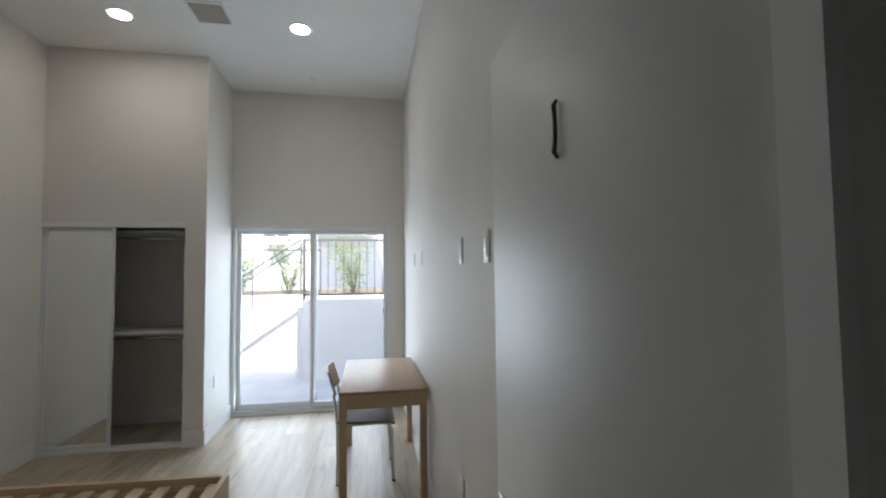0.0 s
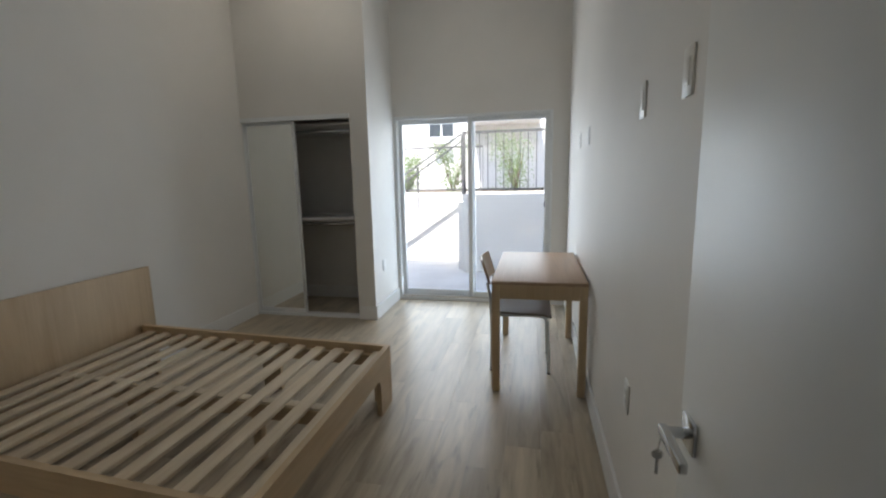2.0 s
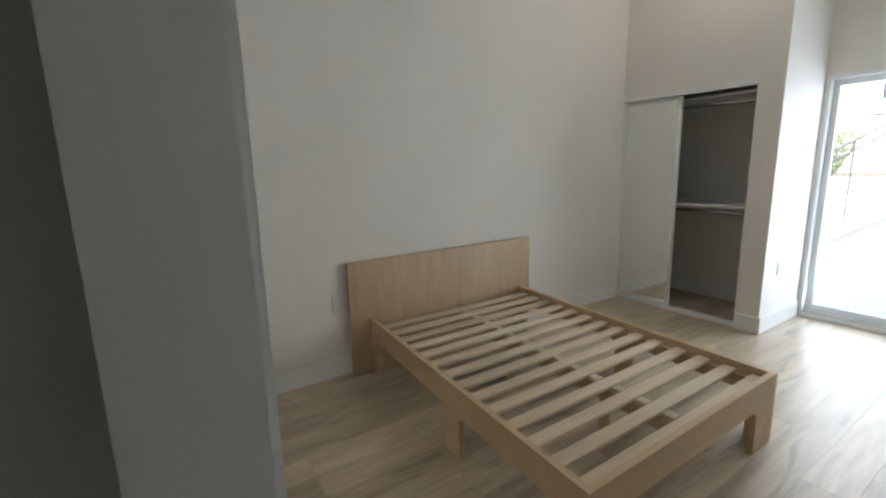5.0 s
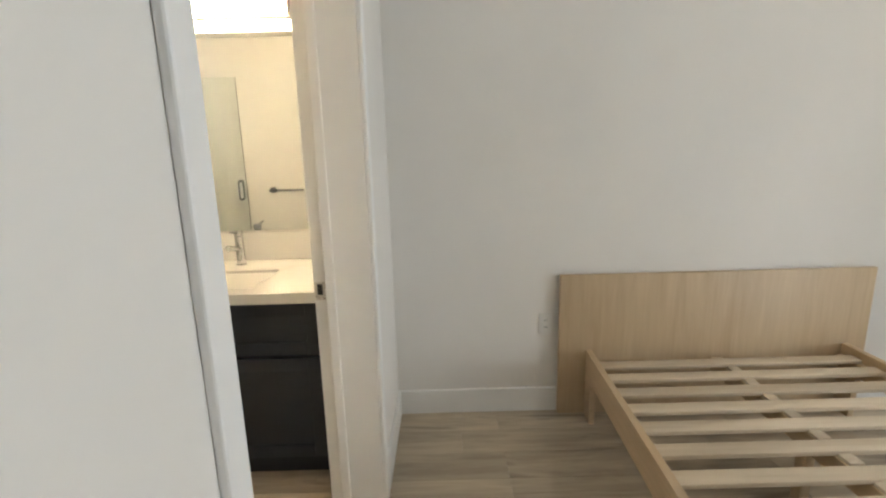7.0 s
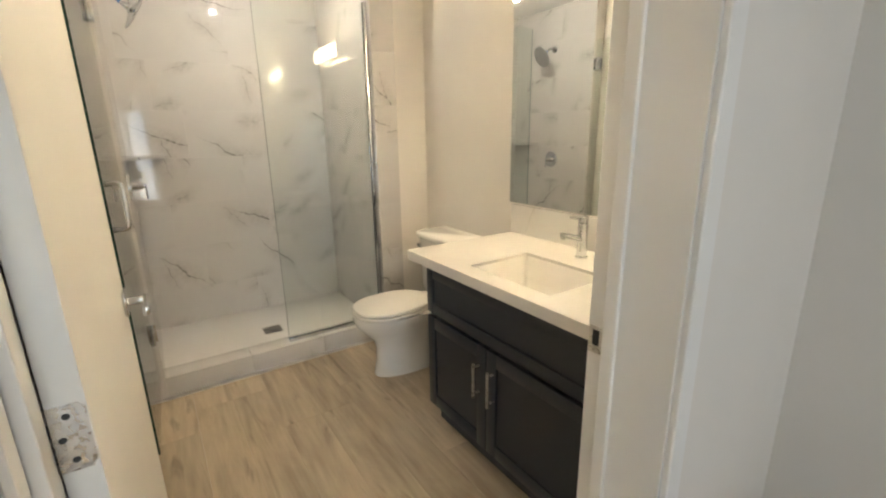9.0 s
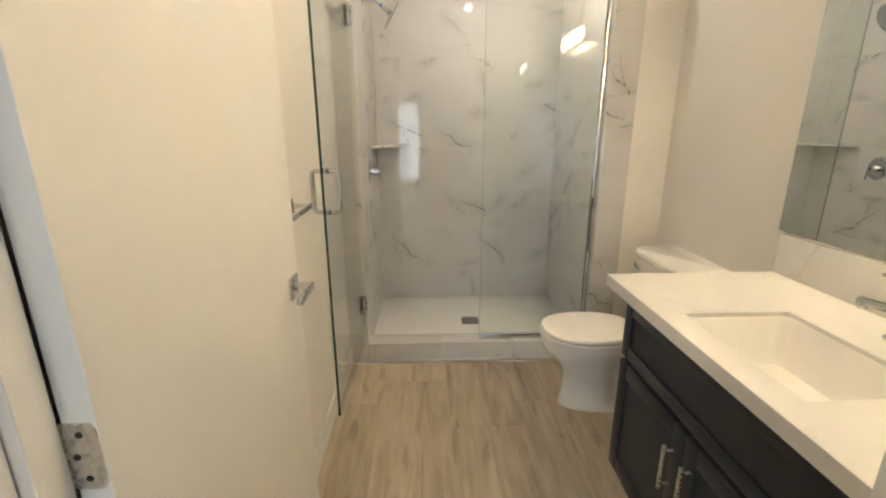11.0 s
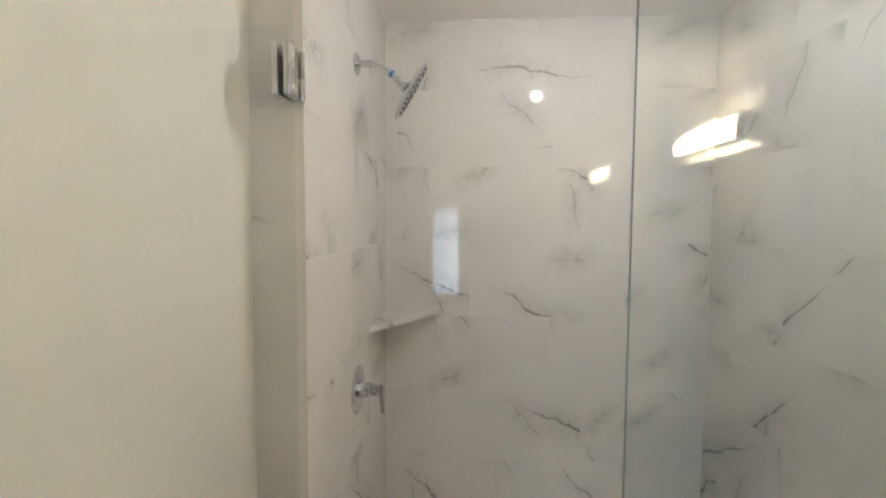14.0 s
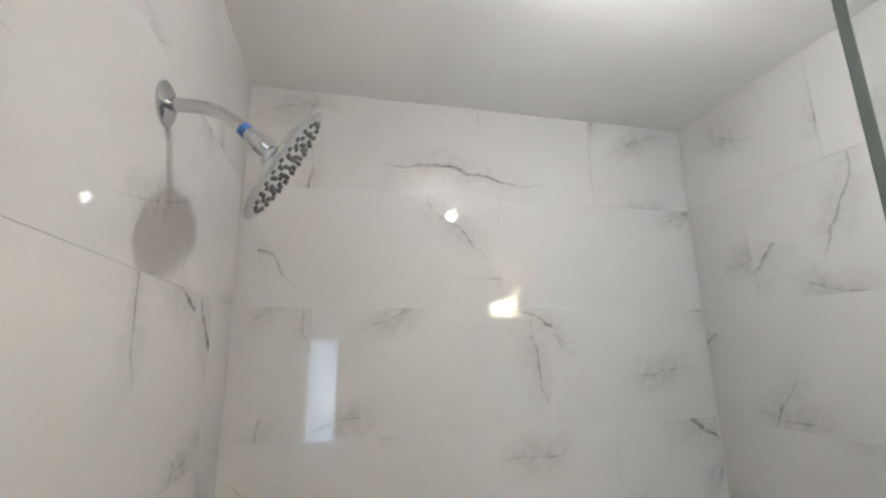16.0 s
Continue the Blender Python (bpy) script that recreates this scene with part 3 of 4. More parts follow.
def wall_plate(at, normal, label, kind_name, holes):
    """Screwless plate, 7 x 11.5 cm, on a wall whose normal is +x, -x or +y."""
    t = thing(kind_name, at, label, "wall plate", "wall plates")
    x, y, z = at

    def slab(w, h, d0, d1, bev, dz=0.0):
        bm = bmesh.new()
        if normal[0]:
            xs = sorted((x + normal[0] * d0, x + normal[0] * d1))
            box(bm, xs[0], y - w / 2, z + dz - h / 2, xs[1], y + w / 2, z + dz + h / 2, bev)
        else:
            ys = sorted((y + normal[1] * d0, y + normal[1] * d1))
            box(bm, x - w / 2, ys[0], z + dz - h / 2, x + w / 2, ys[1], z + dz + h / 2, bev)
        return bm
    part("plate", slab(0.070, 0.115, 0.0, 0.006, 0.002), PLATE, t)
    for dz, w, h in holes:
        part("socket", slab(w, h, 0.0062, 0.008, 0.0008, dz), PLATE, t)
        if h < 0.04:
            # slots are not cut; dark slips paint the shade inside them
            for s in (-0.006, 0.006):
                bm = bmesh.new()
                if normal[0]:
                    xs = sorted((x + normal[0] * 0.0079, x + normal[0] * 0.0085))
                    box(bm, xs[0], y + s - 0.001, z + dz - 0.004, xs[1], y + s + 0.001, z + dz + 0.006)
                else:
                    box(bm, x + s - 0.001, y, z + dz, x + s + 0.001, y + 0.0085, z + dz + 0.006)
                part("slot_shade", bm, SHADE_AND_FEET, t)
    return t


OUT = [(0.019, 0.034, 0.028), (-0.019, 0.034, 0.028)]
SWI = [(0.0, 0.033, 0.066)]
wall_plate((XE, 1.06, 1.636), (-1, 0), "white light switch plate on the off-white wall", "light_switch", SWI)
wall_plate((XE, 1.50, 1.640), (-1, 0), "white blank control plate on the off-white wall", "light_switch", SWI)
wall_plate((XE, 2.98, 1.650), (-1, 0), "white outlet plate high above the desk", "wall_outlet", OUT)
wall_plate((XE, 3.53, 1.658), (-1, 0), "white cable plate high above the desk", "wall_outlet", OUT)
wall_plate((XE, 1.527, 0.573), (-1, 0), "white outlet plate low on the wall", "wall_outlet", OUT)
wall_plate((XW, 0.865, 0.512), (1, 0), "white outlet plate beside the headboard", "wall_outlet", OUT)
wall_plate((CX, 4.175, 0.503), (1, 0), "white outlet plate on the closet return wall", "wall_outlet", OUT)


def downlight(x, y):
    t = thing("recessed_downlight", (x, y, ZC), "lit round recessed ceiling downlight with white trim", "downlight", "ceiling downlights")
    bm = bmesh.new()
    lathe(bm, (x, y, ZC - 0.006), (0, 0, 1), [(0.0, 0.070), (0.0, 0.092), (0.006, 0.094)], 36)
    part("trim_ring", bm, TRIM, t)
    bm = bmesh.new()
    lathe(bm, (x, y, ZC - 0.009), (0, 0, 1), [(0.0, 0.066), (0.002, 0.070)], 36)
    part("lens", bm, DOWN, t, "glowing frosted lens")


downlight(-1.896, 3.262)
downlight(-0.546, 3.266)
VX0, VX1, VYA, VYB = -1.345, -1.060, 2.985, 3.290
vent = thing("ceiling_vent", ((VX0 + VX1) / 2, (VYA + VYB) / 2, ZC), "square white metal louvred ceiling vent", "vent")
W_ = 0.022
part("vent_frame", B((VX0, VYA, ZC - 0.008, VX1, VYA + W_, ZC), (VX0, VYB - W_, ZC - 0.008, VX1, VYB, ZC), (VX0, VYA + W_, ZC - 0.008, VX0 + W_, VYB - W_, ZC), (VX1 - W_, VYA + W_, ZC - 0.008, VX1, VYB - W_, ZC), bevel=0.002), TRIM, vent)
# dark sheet that paints the shade between the louvres
part("shade_backing", B((VX0 + W_, VYA + W_, ZC - 0.0035, VX1 - W_, VYB - W_, ZC - 0.0015)), SHADE_AND_FEET, vent)
for k in range(12):
    yy = VYA + W_ + 0.008 + k * 0.0205
    sl = bmesh.new()
    prism(sl, [(yy, ZC - 0.004), (yy + 0.002, ZC - 0.004), (yy + 0.007, ZC - 0.012), (yy + 0.005, ZC - 0.012)], 0, VX0 + W_, VX1 - W_)
    part("slat", sl, TRIM, vent)
spr = thing("fire_sprinkler", (-0.556, 4.23, ZC), "small round white concealed ceiling sprinkler", "sprinkler")
bm = bmesh.new()
lathe(bm, (-0.556, 4.23, ZC - 0.012), (0, 0, 1), [(0, 0.02), (0.003, 0.032), (0.012, 0.034)], 24)
part("cover", bm, TRIM, spr)

# ---- bed ----
BX0, BX1, BY0, BY1, BZ = -2.735, -0.797, 1.075, 2.485, 0.375
bed = thing("bed", (-1.75, 1.72, 0), "bare birch plywood platform bed frame with slats, no mattress", "bed")
part("headboard", B((-2.770, 0.930, 0.0, -2.742, 2.590, 0.790), bevel=0.004), BIRCH_Z, bed, "tall plain birch plywood headboard panel")


def rail_outline(a, b, legs, top, low):
    """Rail along one axis with legs cut out of the same board; legs: (start, end) pairs."""
    pts = [(a, top), (b, top)]
    for s, e in sorted(legs, reverse=True):
        s_in, e_in = s > a + 0.01, e < b - 0.01
        if e_in:
            pts += [(e + 0.045, low), (e + 0.012, low - 0.015), (e, low - 0.05)]
        pts += [(e, 0.0), (s, 0.0)]
        if s_in:
            pts += [(s, low - 0.05), (s - 0.012, low - 0.015), (s - 0.045, low)]
    return pts


T = 0.030
for nm, y in (("side_rail", BY0), ("side_rail", BY1 - T)):
    bm = bmesh.new()
    prism(bm, rail_outline(BX0, BX1, [(BX0, BX0 + 0.10), (-1.72, -1.585), (BX1 - 0.11, BX1)], BZ, 0.235), 1, y, y + T)
    part(nm, bm, BIRCH_X, bed)
bm = bmesh.new()
prism(bm, rail_outline(BY0 + T + 0.001, BY1 - T - 0.001, [(BY0 + T + 0.001, BY0 + 0.19), (BY1 - 0.19, BY1 - T - 0.001)], BZ, 0.235), 0, BX1 - T, BX1 - 0.001)
part("foot_rail", bm, BIRCH_Y, bed)
part("ledger", B((BX0 + 0.01, BY0 + T, 0.275, BX1 - T - 0.01, BY0 + T + 0.03, 0.320), bevel=0.002), BIRCH_X, bed)
part("ledger", B((BX0 + 0.01, BY1 - T - 0.03, 0.275, BX1 - T - 0.01, BY1 - T, 0.320), bevel=0.002), BIRCH_X, bed)
part("centre_beam", B((BX0 + 0.005, 1.750, 0.245, BX1 - T - 0.002, 1.810, 0.3195), bevel=0.003), BIRCH_X, bed)
for xx in (-2.1, -1.3):
    part("centre_leg", B((xx, 1.760, 0.0, xx + 0.05, 1.800, 0.245), bevel=0.003), BIRCH_Z, bed)
NS = 14
rng = random.Random(4)
for k in range(NS):
    xx = -2.664 + k * 0.1363 + rng.uniform(-0.006, 0.006)
    bm = bmesh.new()
    box(bm, xx, BY0 + T + 0.004, 0.3205, xx + 0.068, BY1 - T - 0.004, 0.340, 0.003)
    part("slat", bm, SLATW, bed)
    if k == NS - 1:
        break
    part("clip", B((xx + 0.082, BY0 + T + 0.002, 0.3205, xx + 0.115, BY0 + T + 0.016, 0.328)), BLACKM, bed, "small dark slat clip")
    part("spacer", B((xx + 0.071, 1.755, 0.3205, xx + 0.125, 1.805, 0.333), bevel=0.002), SLATW, bed)

# the frame stands slightly racked: its foot end is pushed aside
for piece in bed.children:
    if not piece.name.startswith("headboard"):
        for v in piece.data.vertices:
            v.co.y -= 0.062 * (v.co.x + ORIGIN[bed.name].x - BX0)

# ---- desk and chair ----
DX_0, DX_1, DY_0, DY_1, DZ = -0.185, 0.407, 2.580, 3.685, 0.748
desk = thing("desk", (0.13, 3.23, 0), "small oak-look desk with square legs standing against the wall", "desk")
part("desktop", B((DX_0, DY_0, DZ - 0.022, DX_1, DY_1, DZ), bevel=0.004), OAKT, desk, "smooth brown oak-look desktop")
for nm, bb in (("apron", (DX_0 + 0.052, DY_0 + 0.004, 0.635, DX_1 - 0.052, DY_0 + 0.024, DZ - 0.022)), ("apron", (DX_0 + 0.052, DY_1 - 0.024, 0.635, DX_1 - 0.052, DY_1 - 0.004, DZ - 0.022)),
               ("apron", (DX_0 + 0.004, DY_0 + 0.052, 0.635, DX_0 + 0.024, DY_1 - 0.052, DZ - 0.022)), ("apron", (DX_1 - 0.024, DY_0 + 0.052, 0.635, DX_1 - 0.004, DY_1 - 0.052, DZ - 0.022))):
    part(nm, B(bb, bevel=0.002), OAKL, desk)
for lx in (DX_0 + 0.002, DX_1 - 0.052):
    for ly in (DY_0 + 0.002, DY_1 - 0.052):
        lg = part("leg", B((lx, ly, 0.004, lx + 0.050, ly + 0.050, DZ - 0.023), bevel=0.004), OAKL, desk)
        part("foot_pad", B((lx + 0.008, ly + 0.008, 0.0, lx + 0.042, ly + 0.042, 0.004)), SHADE_AND_FEET, lg)

chair = thing("desk_chair", (0.0, 3.17, 0), "brown desk chair with white metal legs pushed under the desk", "chair")
CYA, CYB = 2.908, 3.288
for yy in (CYA, CYB):
    bm = bmesh.new()
    tube(bm, [(-0.215, yy, 0.006), (-0.212, yy, 0.22), (-0.215, yy, 0.43), (-0.225, yy, 0.56), (-0.245, yy, 0.66)], 0.011, 12)
    part("rear_leg", bm, VINYL, chair, "white metal tube leg and back post")
    bm = bmesh.new()
    tube(bm, [(-0.21, yy, 0.425), (0.11, yy, 0.428), (0.155, yy, 0.42), (0.175, yy, 0.39), (0.192, yy, 0.006)], 0.011, 12)
    part("front_leg", bm, VINYL, chair, "white metal tube front leg")
    for fx in (-0.215, 0.192):
        bm = bmesh.new()
        lathe(bm, (fx, yy, 0.0), (0, 0, 1), [(0, 0.012), (0.012, 0.0125)], 12)
        part("foot_cap", bm, SHADE_AND_FEET, chair)
bm = bmesh.new()
tube(bm, [(0.165, CYA, 0.41), (0.165, CYB, 0.41)], 0.009, 10)
part("cross_bar", bm, VINYL, chair)


def curved_sheet(bm, rows, thick):
    """Rows of points joined as a sheet with thickness along its normals."""
    grid = [[bm.verts.new(p) for p in r] for r in rows]
    fs = []
    for a, b in zip(grid, grid[1:]):
        for k in range(len(a) - 1):
            fs.append(bm.faces.new((a[k], a[k + 1], b[k + 1], b[k])))
    bmesh.ops.recalc_face_normals(bm, faces=fs)
    bmesh.ops.solidify(bm, geom=fs, thickness=thick)
    return bm


rows = []
for i in range(9):
    u = i / 8
    x = -0.215 + 0.42 * u
    z = 0.447 + 0.012 * (1 - u) ** 2 - 0.018 * max(0, (u - 0.82) / 0.18) ** 2
    rows.append([(x, CYA - 0.022 + (CYB - CYA + 0.044) * j / 8, z - 0.010 * math.sin(math.pi * j / 8) ** 2 * (1 - u * 0.5)) for j in range(9)])
part("seat", curved_sheet(bmesh.new(), rows, 0.014), SEATC, chair, "brown curved plywood seat")
rows = []
for i in range(7):
    u = i / 6
    z = 0.645 + 0.17 * u
    rows.append([(-0.232 - 0.055 * u - 0.028 * math.sin(math.pi * j / 10), CYA - 0.012 + (CYB - CYA + 0.024) * j / 10, z) for j in range(11)])
part("backrest", curved_sheet(bmesh.new(), rows, 0.016), CHAIRW, chair, "brown bent wood backrest")


# ---- vanity ----
VX, VY0, VY1 = -2.272, -1.205, -0.21
vanity = thing("vanity_cabinet", (-2.6, -0.71, 0), "dark navy shaker bathroom vanity cabinet with two doors", "vanity")
part("body", B((BW + 0.004, VY0, 0.105, VX - 0.022, VY0 + 0.018, 0.838), (BW + 0.004, VY1 - 0.018, 0.105, VX - 0.022, VY1, 0.838), (BW + 0.004, VY0 + 0.018, 0.105, VX - 0.022, VY1 - 0.018, 0.60), (VX - 0.042, VY0 + 0.018, 0.60, VX - 0.022, VY1 - 0.018, 0.838)), NAVY, vanity)
part("toe_kick", B((BW + 0.004, VY0 + 0.01, 0.0, VX - 0.062, VY1 - 0.01, 0.104)), NAVY, vanity)


def shaker(name, y0, y1, z0, z1, rail=0.058):
    """A front of a raised frame about a recessed field, facing +x."""
    x0, x1 = VX - 0.0215, VX
    field = part(name, B((x0, y0 + rail - 0.002, z0 + rail - 0.002, x1 - 0.010, y1 - rail + 0.002, z1 - rail + 0.002)), NAVY, vanity)
    part("stile", B((x0, y0, z0, x1, y0 + rail, z1), bevel=0.002), NAVY, field)
    part("stile", B((x0, y1 - rail, z0, x1, y1, z1), bevel=0.002), NAVY, field)
    part("rail", B((x0, y0 + rail, z1 - rail, x1, y1 - rail, z1), bevel=0.002), NAVY, field)
    part("rail", B((x0, y0 + rail, z0, x1, y1 - rail, z0 + rail), bevel=0.002), NAVY, field)
    return field


shaker("drawer_front", VY0 + 0.004, VY1 - 0.004, 0.605, 0.826, 0.05)
YM = -0.762
for a, b, hy in ((VY0 + 0.004, YM - 0.002, YM - 0.045), (YM + 0.002, VY1 - 0.004, YM + 0.045)):
    dr = shaker("cabinet_door", a, b, 0.115, 0.585)
    bm = bmesh.new()
    tube(bm, [(VX + 0.030, hy, 0.358), (VX + 0.030, hy, 0.512)], 0.006, 12)
    for hz in (0.375, 0.495):
        tube(bm, [(VX - 0.001, hy, hz), (VX + 0.030, hy, hz)], 0.0045, 10)
    part("bar_handle", bm, NICKEL, dr, "brushed nickel bar handle")

CTZ = 0.883
counter = thing("vanity_counter", (-2.58, -0.7, 0.82), "white veined quartz counter with an undermount sink", "counter")
SKX0, SKX1, SKY0, SKY1 = -2.655, -2.325, -0.937, -0.492
bm = B((BW + 0.003, -1.316, 0.839, SKX0, YB - 0.003, CTZ), (SKX1, -1.316, 0.839, -2.238, YB - 0.003, CTZ), (SKX0, -1.316, 0.839, SKX1, SKY0, CTZ), (SKX0, SKY1, 0.839, SKX1, YB - 0.003, CTZ))
part("slab", bm, QUARTZ, counter, smooth=False)
part("backsplash", B((BW + 0.003, -1.316, CTZ, BW + 0.020, YB - 0.003, 1.038), bevel=0.0015), QUARTZ, counter, "veined quartz backsplash")
bm = bmesh.new()
rings = []
for z, ins in ((0.870, 0.001), (0.862, 0.006), (0.77, 0.022), (0.735, 0.05), (0.728, 0.10)):
    r = []
    x0, x1, y0, y1 = SKX0 + ins, SKX1 - ins, SKY0 + ins, SKY1 - ins
    rad = 0.03
    for cx, cy, a0 in ((x1 - rad, y1 - rad, 0), (x0 + rad, y1 - rad, 90), (x0 + rad, y0 + rad, 180), (x1 - rad, y0 + rad, 270)):
        for k in range(5):
            a = radians(a0 + 22.5 * k)
            r.append(bm.verts.new((cx + rad * math.cos(a), cy + rad * math.sin(a), z)))
    rings.append(r)
for a, b in zip(rings, rings[1:]):
    for k in range(len(a)):
        bm.faces.new((a[k], a[(k + 1) % len(a)], b[(k + 1) % len(a)], b[k]))
bm.faces.new(rings[-1])
basin = part("sink_basin", bm, PORC, counter, "white rectangular porcelain basin")
bm = bmesh.new()
lathe(bm, (-2.50, -0.705, 0.7285), (0, 0, 1), [(0, 0.030), (0.003, 0.030), (0.004, 0.022), (0.002, 0.018)], 24)
part("drain", bm, CHROME, basin)

tap = thing("faucet", (-2.775, -0.705, CTZ), "single-lever polished chrome bathroom faucet", "faucet")
FX, FY = -2.788, -0.741
bm = bmesh.new()
lathe(bm, (FX, FY, CTZ), (0, 0, 1), [(0, 0.027), (0.006, 0.027), (0.009, 0.0225), (0.135, 0.0225), (0.150, 0.0225), (0.154, 0.019)], 28)
part("column", bm, CHROME, tap)
bm = bmesh.new()
tube(bm, [(FX + 0.01, FY, CTZ + 0.085), (FX + 0.13, FY, CTZ + 0.118)], 0.0125, 18)
lathe(bm, (FX + 0.122, FY, CTZ + 0.098), (0, 0, 1), [(0, 0.010), (0.016, 0.011)], 16)
part("spout", bm, CHROME, tap)
bm = bmesh.new()
lathe(bm, (FX, FY, CTZ + 0.155), (0, 0, 1), [(0, 0.021), (0.022, 0.022), (0.028, 0.018)], 24)
tube(bm, [(FX - 0.005, FY, CTZ + 0.172), (FX + 0.085, FY, CTZ + 0.188)], 0.007, 12, radii=[0.009, 0.006])
part("lever", bm, CHROME, tap)

mirror = thing("vanity_mirror", (BW, -0.72, 1.03), "large frameless rectangular wall mirror above the vanity", "mirror")
part("mirror_pane", B((BW + 0.003, -1.343, 1.046, BW + 0.009, -0.20, 2.054)), MIRROR, mirror, smooth=False)

lamp = thing("vanity_light", (BW, -0.72, 2.15), "lit curved white glass vanity light with chrome end caps", "wall lamp")
LY0, LY1 = -1.045, -0.385
part("back_plate", B((BW + 0.001, LY0 + 0.02, 2.113, BW + 0.022, LY1 - 0.02, 2.198), bevel=0.003), CHROME, lamp)
bow = [(BW + 0.078 + 0.026 * math.cos(radians(a)), 2.155 + 0.060 * math.sin(radians(a) )) for a in range(-90, 91, 15)]
bm = bmesh.new()
prism(bm, bow + [(p[0] - 0.006, p[1]) for p in reversed(bow)], 1, LY0 + 0.012, LY1 - 0.012)
part("diffuser", bm, BULB, lamp, "glowing white diffuser")
bm = bmesh.new()
tube(bm, [(BW + 0.050, LY0 + 0.03, 2.155), (BW + 0.050, LY1 - 0.03, 2.155)], 0.014, 14)
part("light_tube", bm, TUBE, lamp, "bright tube behind the diffuser, open above")
for z in (2.086, 2.216):
    part("frame_rail", B((BW + 0.070, LY0 + 0.012, z, BW + 0.112, LY1 - 0.012, z + 0.008), bevel=0.002), CHROME, lamp, "chrome frame rail")
for y0 in (LY0, LY1 - 0.012):
    part("end_cap", B((BW + 0.002, y0, 2.084, BW + 0.114, y0 + 0.0115, 2.226), bevel=0.003), CHROME, lamp, "chrome end cap")

# ---- toilet ----
TY = -1.765
toilet = thing("toilet", (-2.5, TY, 0), "white porcelain two-piece toilet with closed lid", "toilet")


def oval(x0, x1, w, z, n=36, pinch=0.0):
    """A ring of the bowl: long axis on x from x0 (back) to x1 (front)."""
    pts = []
    for k in range(n):
        a = 2 * math.pi * k / n
        c, s = math.cos(a), math.sin(a)
        x = (x0 + x1) / 2 + (x1 - x0) / 2 * (abs(c) ** 0.85) * (1 if c > 0 else -1)
        y = w / 2 * (abs(s) ** (0.9 if c > 0 else 0.75)) * (1 if s > 0 else -1)
        pts.append((x, TY + y, z))
    return pts


def rings_mesh(bm, rings, close=True):
    vs = [[bm.verts.new(p) for p in r] for r in rings]
    for a, b in zip(vs, vs[1:]):
        for k in range(len(a)):
            bm.faces.new((a[k], a[(k + 1) % len(a)], b[(k + 1) % len(a)], b[k]))
    if close:
        bm.faces.new(vs[0][::-1])
        bm.faces.new(vs[-1])
    return bm


part("bowl", rings_mesh(bmesh.new(), [oval(-2.80, -2.232, 0.215, 0.0), oval(-2.80, -2.235, 0.205, 0.02), oval(-2.79, -2.248, 0.188, 0.09), oval(-2.79, -2.250, 0.188, 0.18), oval(-2.79, -2.232, 0.208, 0.235), oval(-2.80, -2.180, 0.270, 0.285), oval(-2.80, -2.138, 0.335, 0.335), oval(-2.80, -2.122, 0.362, 0.375), oval(-2.80, -2.122, 0.362, 0.398)]), PORC, toilet)
part("bowl_deck", B((-2.88, TY - 0.105, 0.30, -2.60, TY + 0.105, 0.402), bevel=0.012), PORC, toilet)
part("seat_ring", rings_mesh(bmesh.new(), [oval(-2.60, -2.140, 0.335, 0.3985), oval(-2.60, -2.138, 0.338, 0.4045), oval(-2.60, -2.124, 0.362, 0.406), oval(-2.60, -2.121, 0.368, 0.412), oval(-2.60, -2.125, 0.362, 0.421)]), SEATW, toilet, "white plastic seat ring")
part("seat_lid", rings_mesh(bmesh.new(), [oval(-2.60, -2.145, 0.325, 0.4215), oval(-2.60, -2.143, 0.328, 0.4265), oval(-2.60, -2.130, 0.352, 0.428), oval(-2.60, -2.125, 0.360, 0.435), oval(-2.60, -2.132, 0.350, 0.445), oval(-2.58, -2.16, 0.30, 0.450)]), SEATW, toilet, "closed white lid")
for s in (-0.07, 0.07):
    part("hinge_cap", B((-2.625, TY + s - 0.02, 0.402, -2.59, TY + s + 0.02, 0.428), bevel=0.006), SEATW, toilet)


def tank_ring(grow, z, x1=-2.665):
    """Tank outline with slanted front corners."""
    a, b = TY - 0.225 - grow, TY + 0.225 + grow
    x0, f = BW + 0.012 - grow * 0.3, x1 + grow
    c = 0.055
    return [(x0, a, z), (f - c, a, z), (f - c * 0.35, a + c * 0.35, z), (f, a + c * 1.3, z), (f, b - c * 1.3, z), (f - c * 0.35, b - c * 0.35, z), (f - c, b, z), (x0, b, z)]


bm = rings_mesh(bmesh.new(), [tank_ring(-0.03, 0.40), tank_ring(-0.018, 0.42), tank_ring(-0.006, 0.765)])
part("tank", bm, PORC, toilet)
bm = rings_mesh(bmesh.new(), [tank_ring(0.004, 0.767), tank_ring(0.010, 0.775), tank_ring(0.010, 0.795), tank_ring(0.0, 0.804)])
part("tank_lid", bm, PORC, toilet, "flat white tank lid")
bm = bmesh.new()
lathe(bm, (-2.664, TY - 0.16, 0.72), (1, 0, 0), [(0, 0.013), (0.012, 0.013)], 16)
tube(bm, [(-2.65, TY - 0.16, 0.72), (-2.648, TY - 0.09, 0.712)], 0.006, 10)
part("flush_lever", bm, CHROME, toilet, "chrome flush lever")
bm = bmesh.new()
tube(bm, [(BW, TY - 0.17, 0.17), (BW + 0.05, TY - 0.17, 0.17), (BW + 0.06, TY - 0.17, 0.20), (BW + 0.07, TY - 0.15, 0.33), (BW + 0.1, TY - 0.13, 0.41)], 0.006, 10)
lathe(bm, (BW + 0.001, TY - 0.17, 0.17), (1, 0, 0), [(0, 0.028), (0.005, 0.026), (0.008, 0.012)], 20)
part("supply_hose", bm, NICKEL, toilet, "braided steel supply hose and valve")

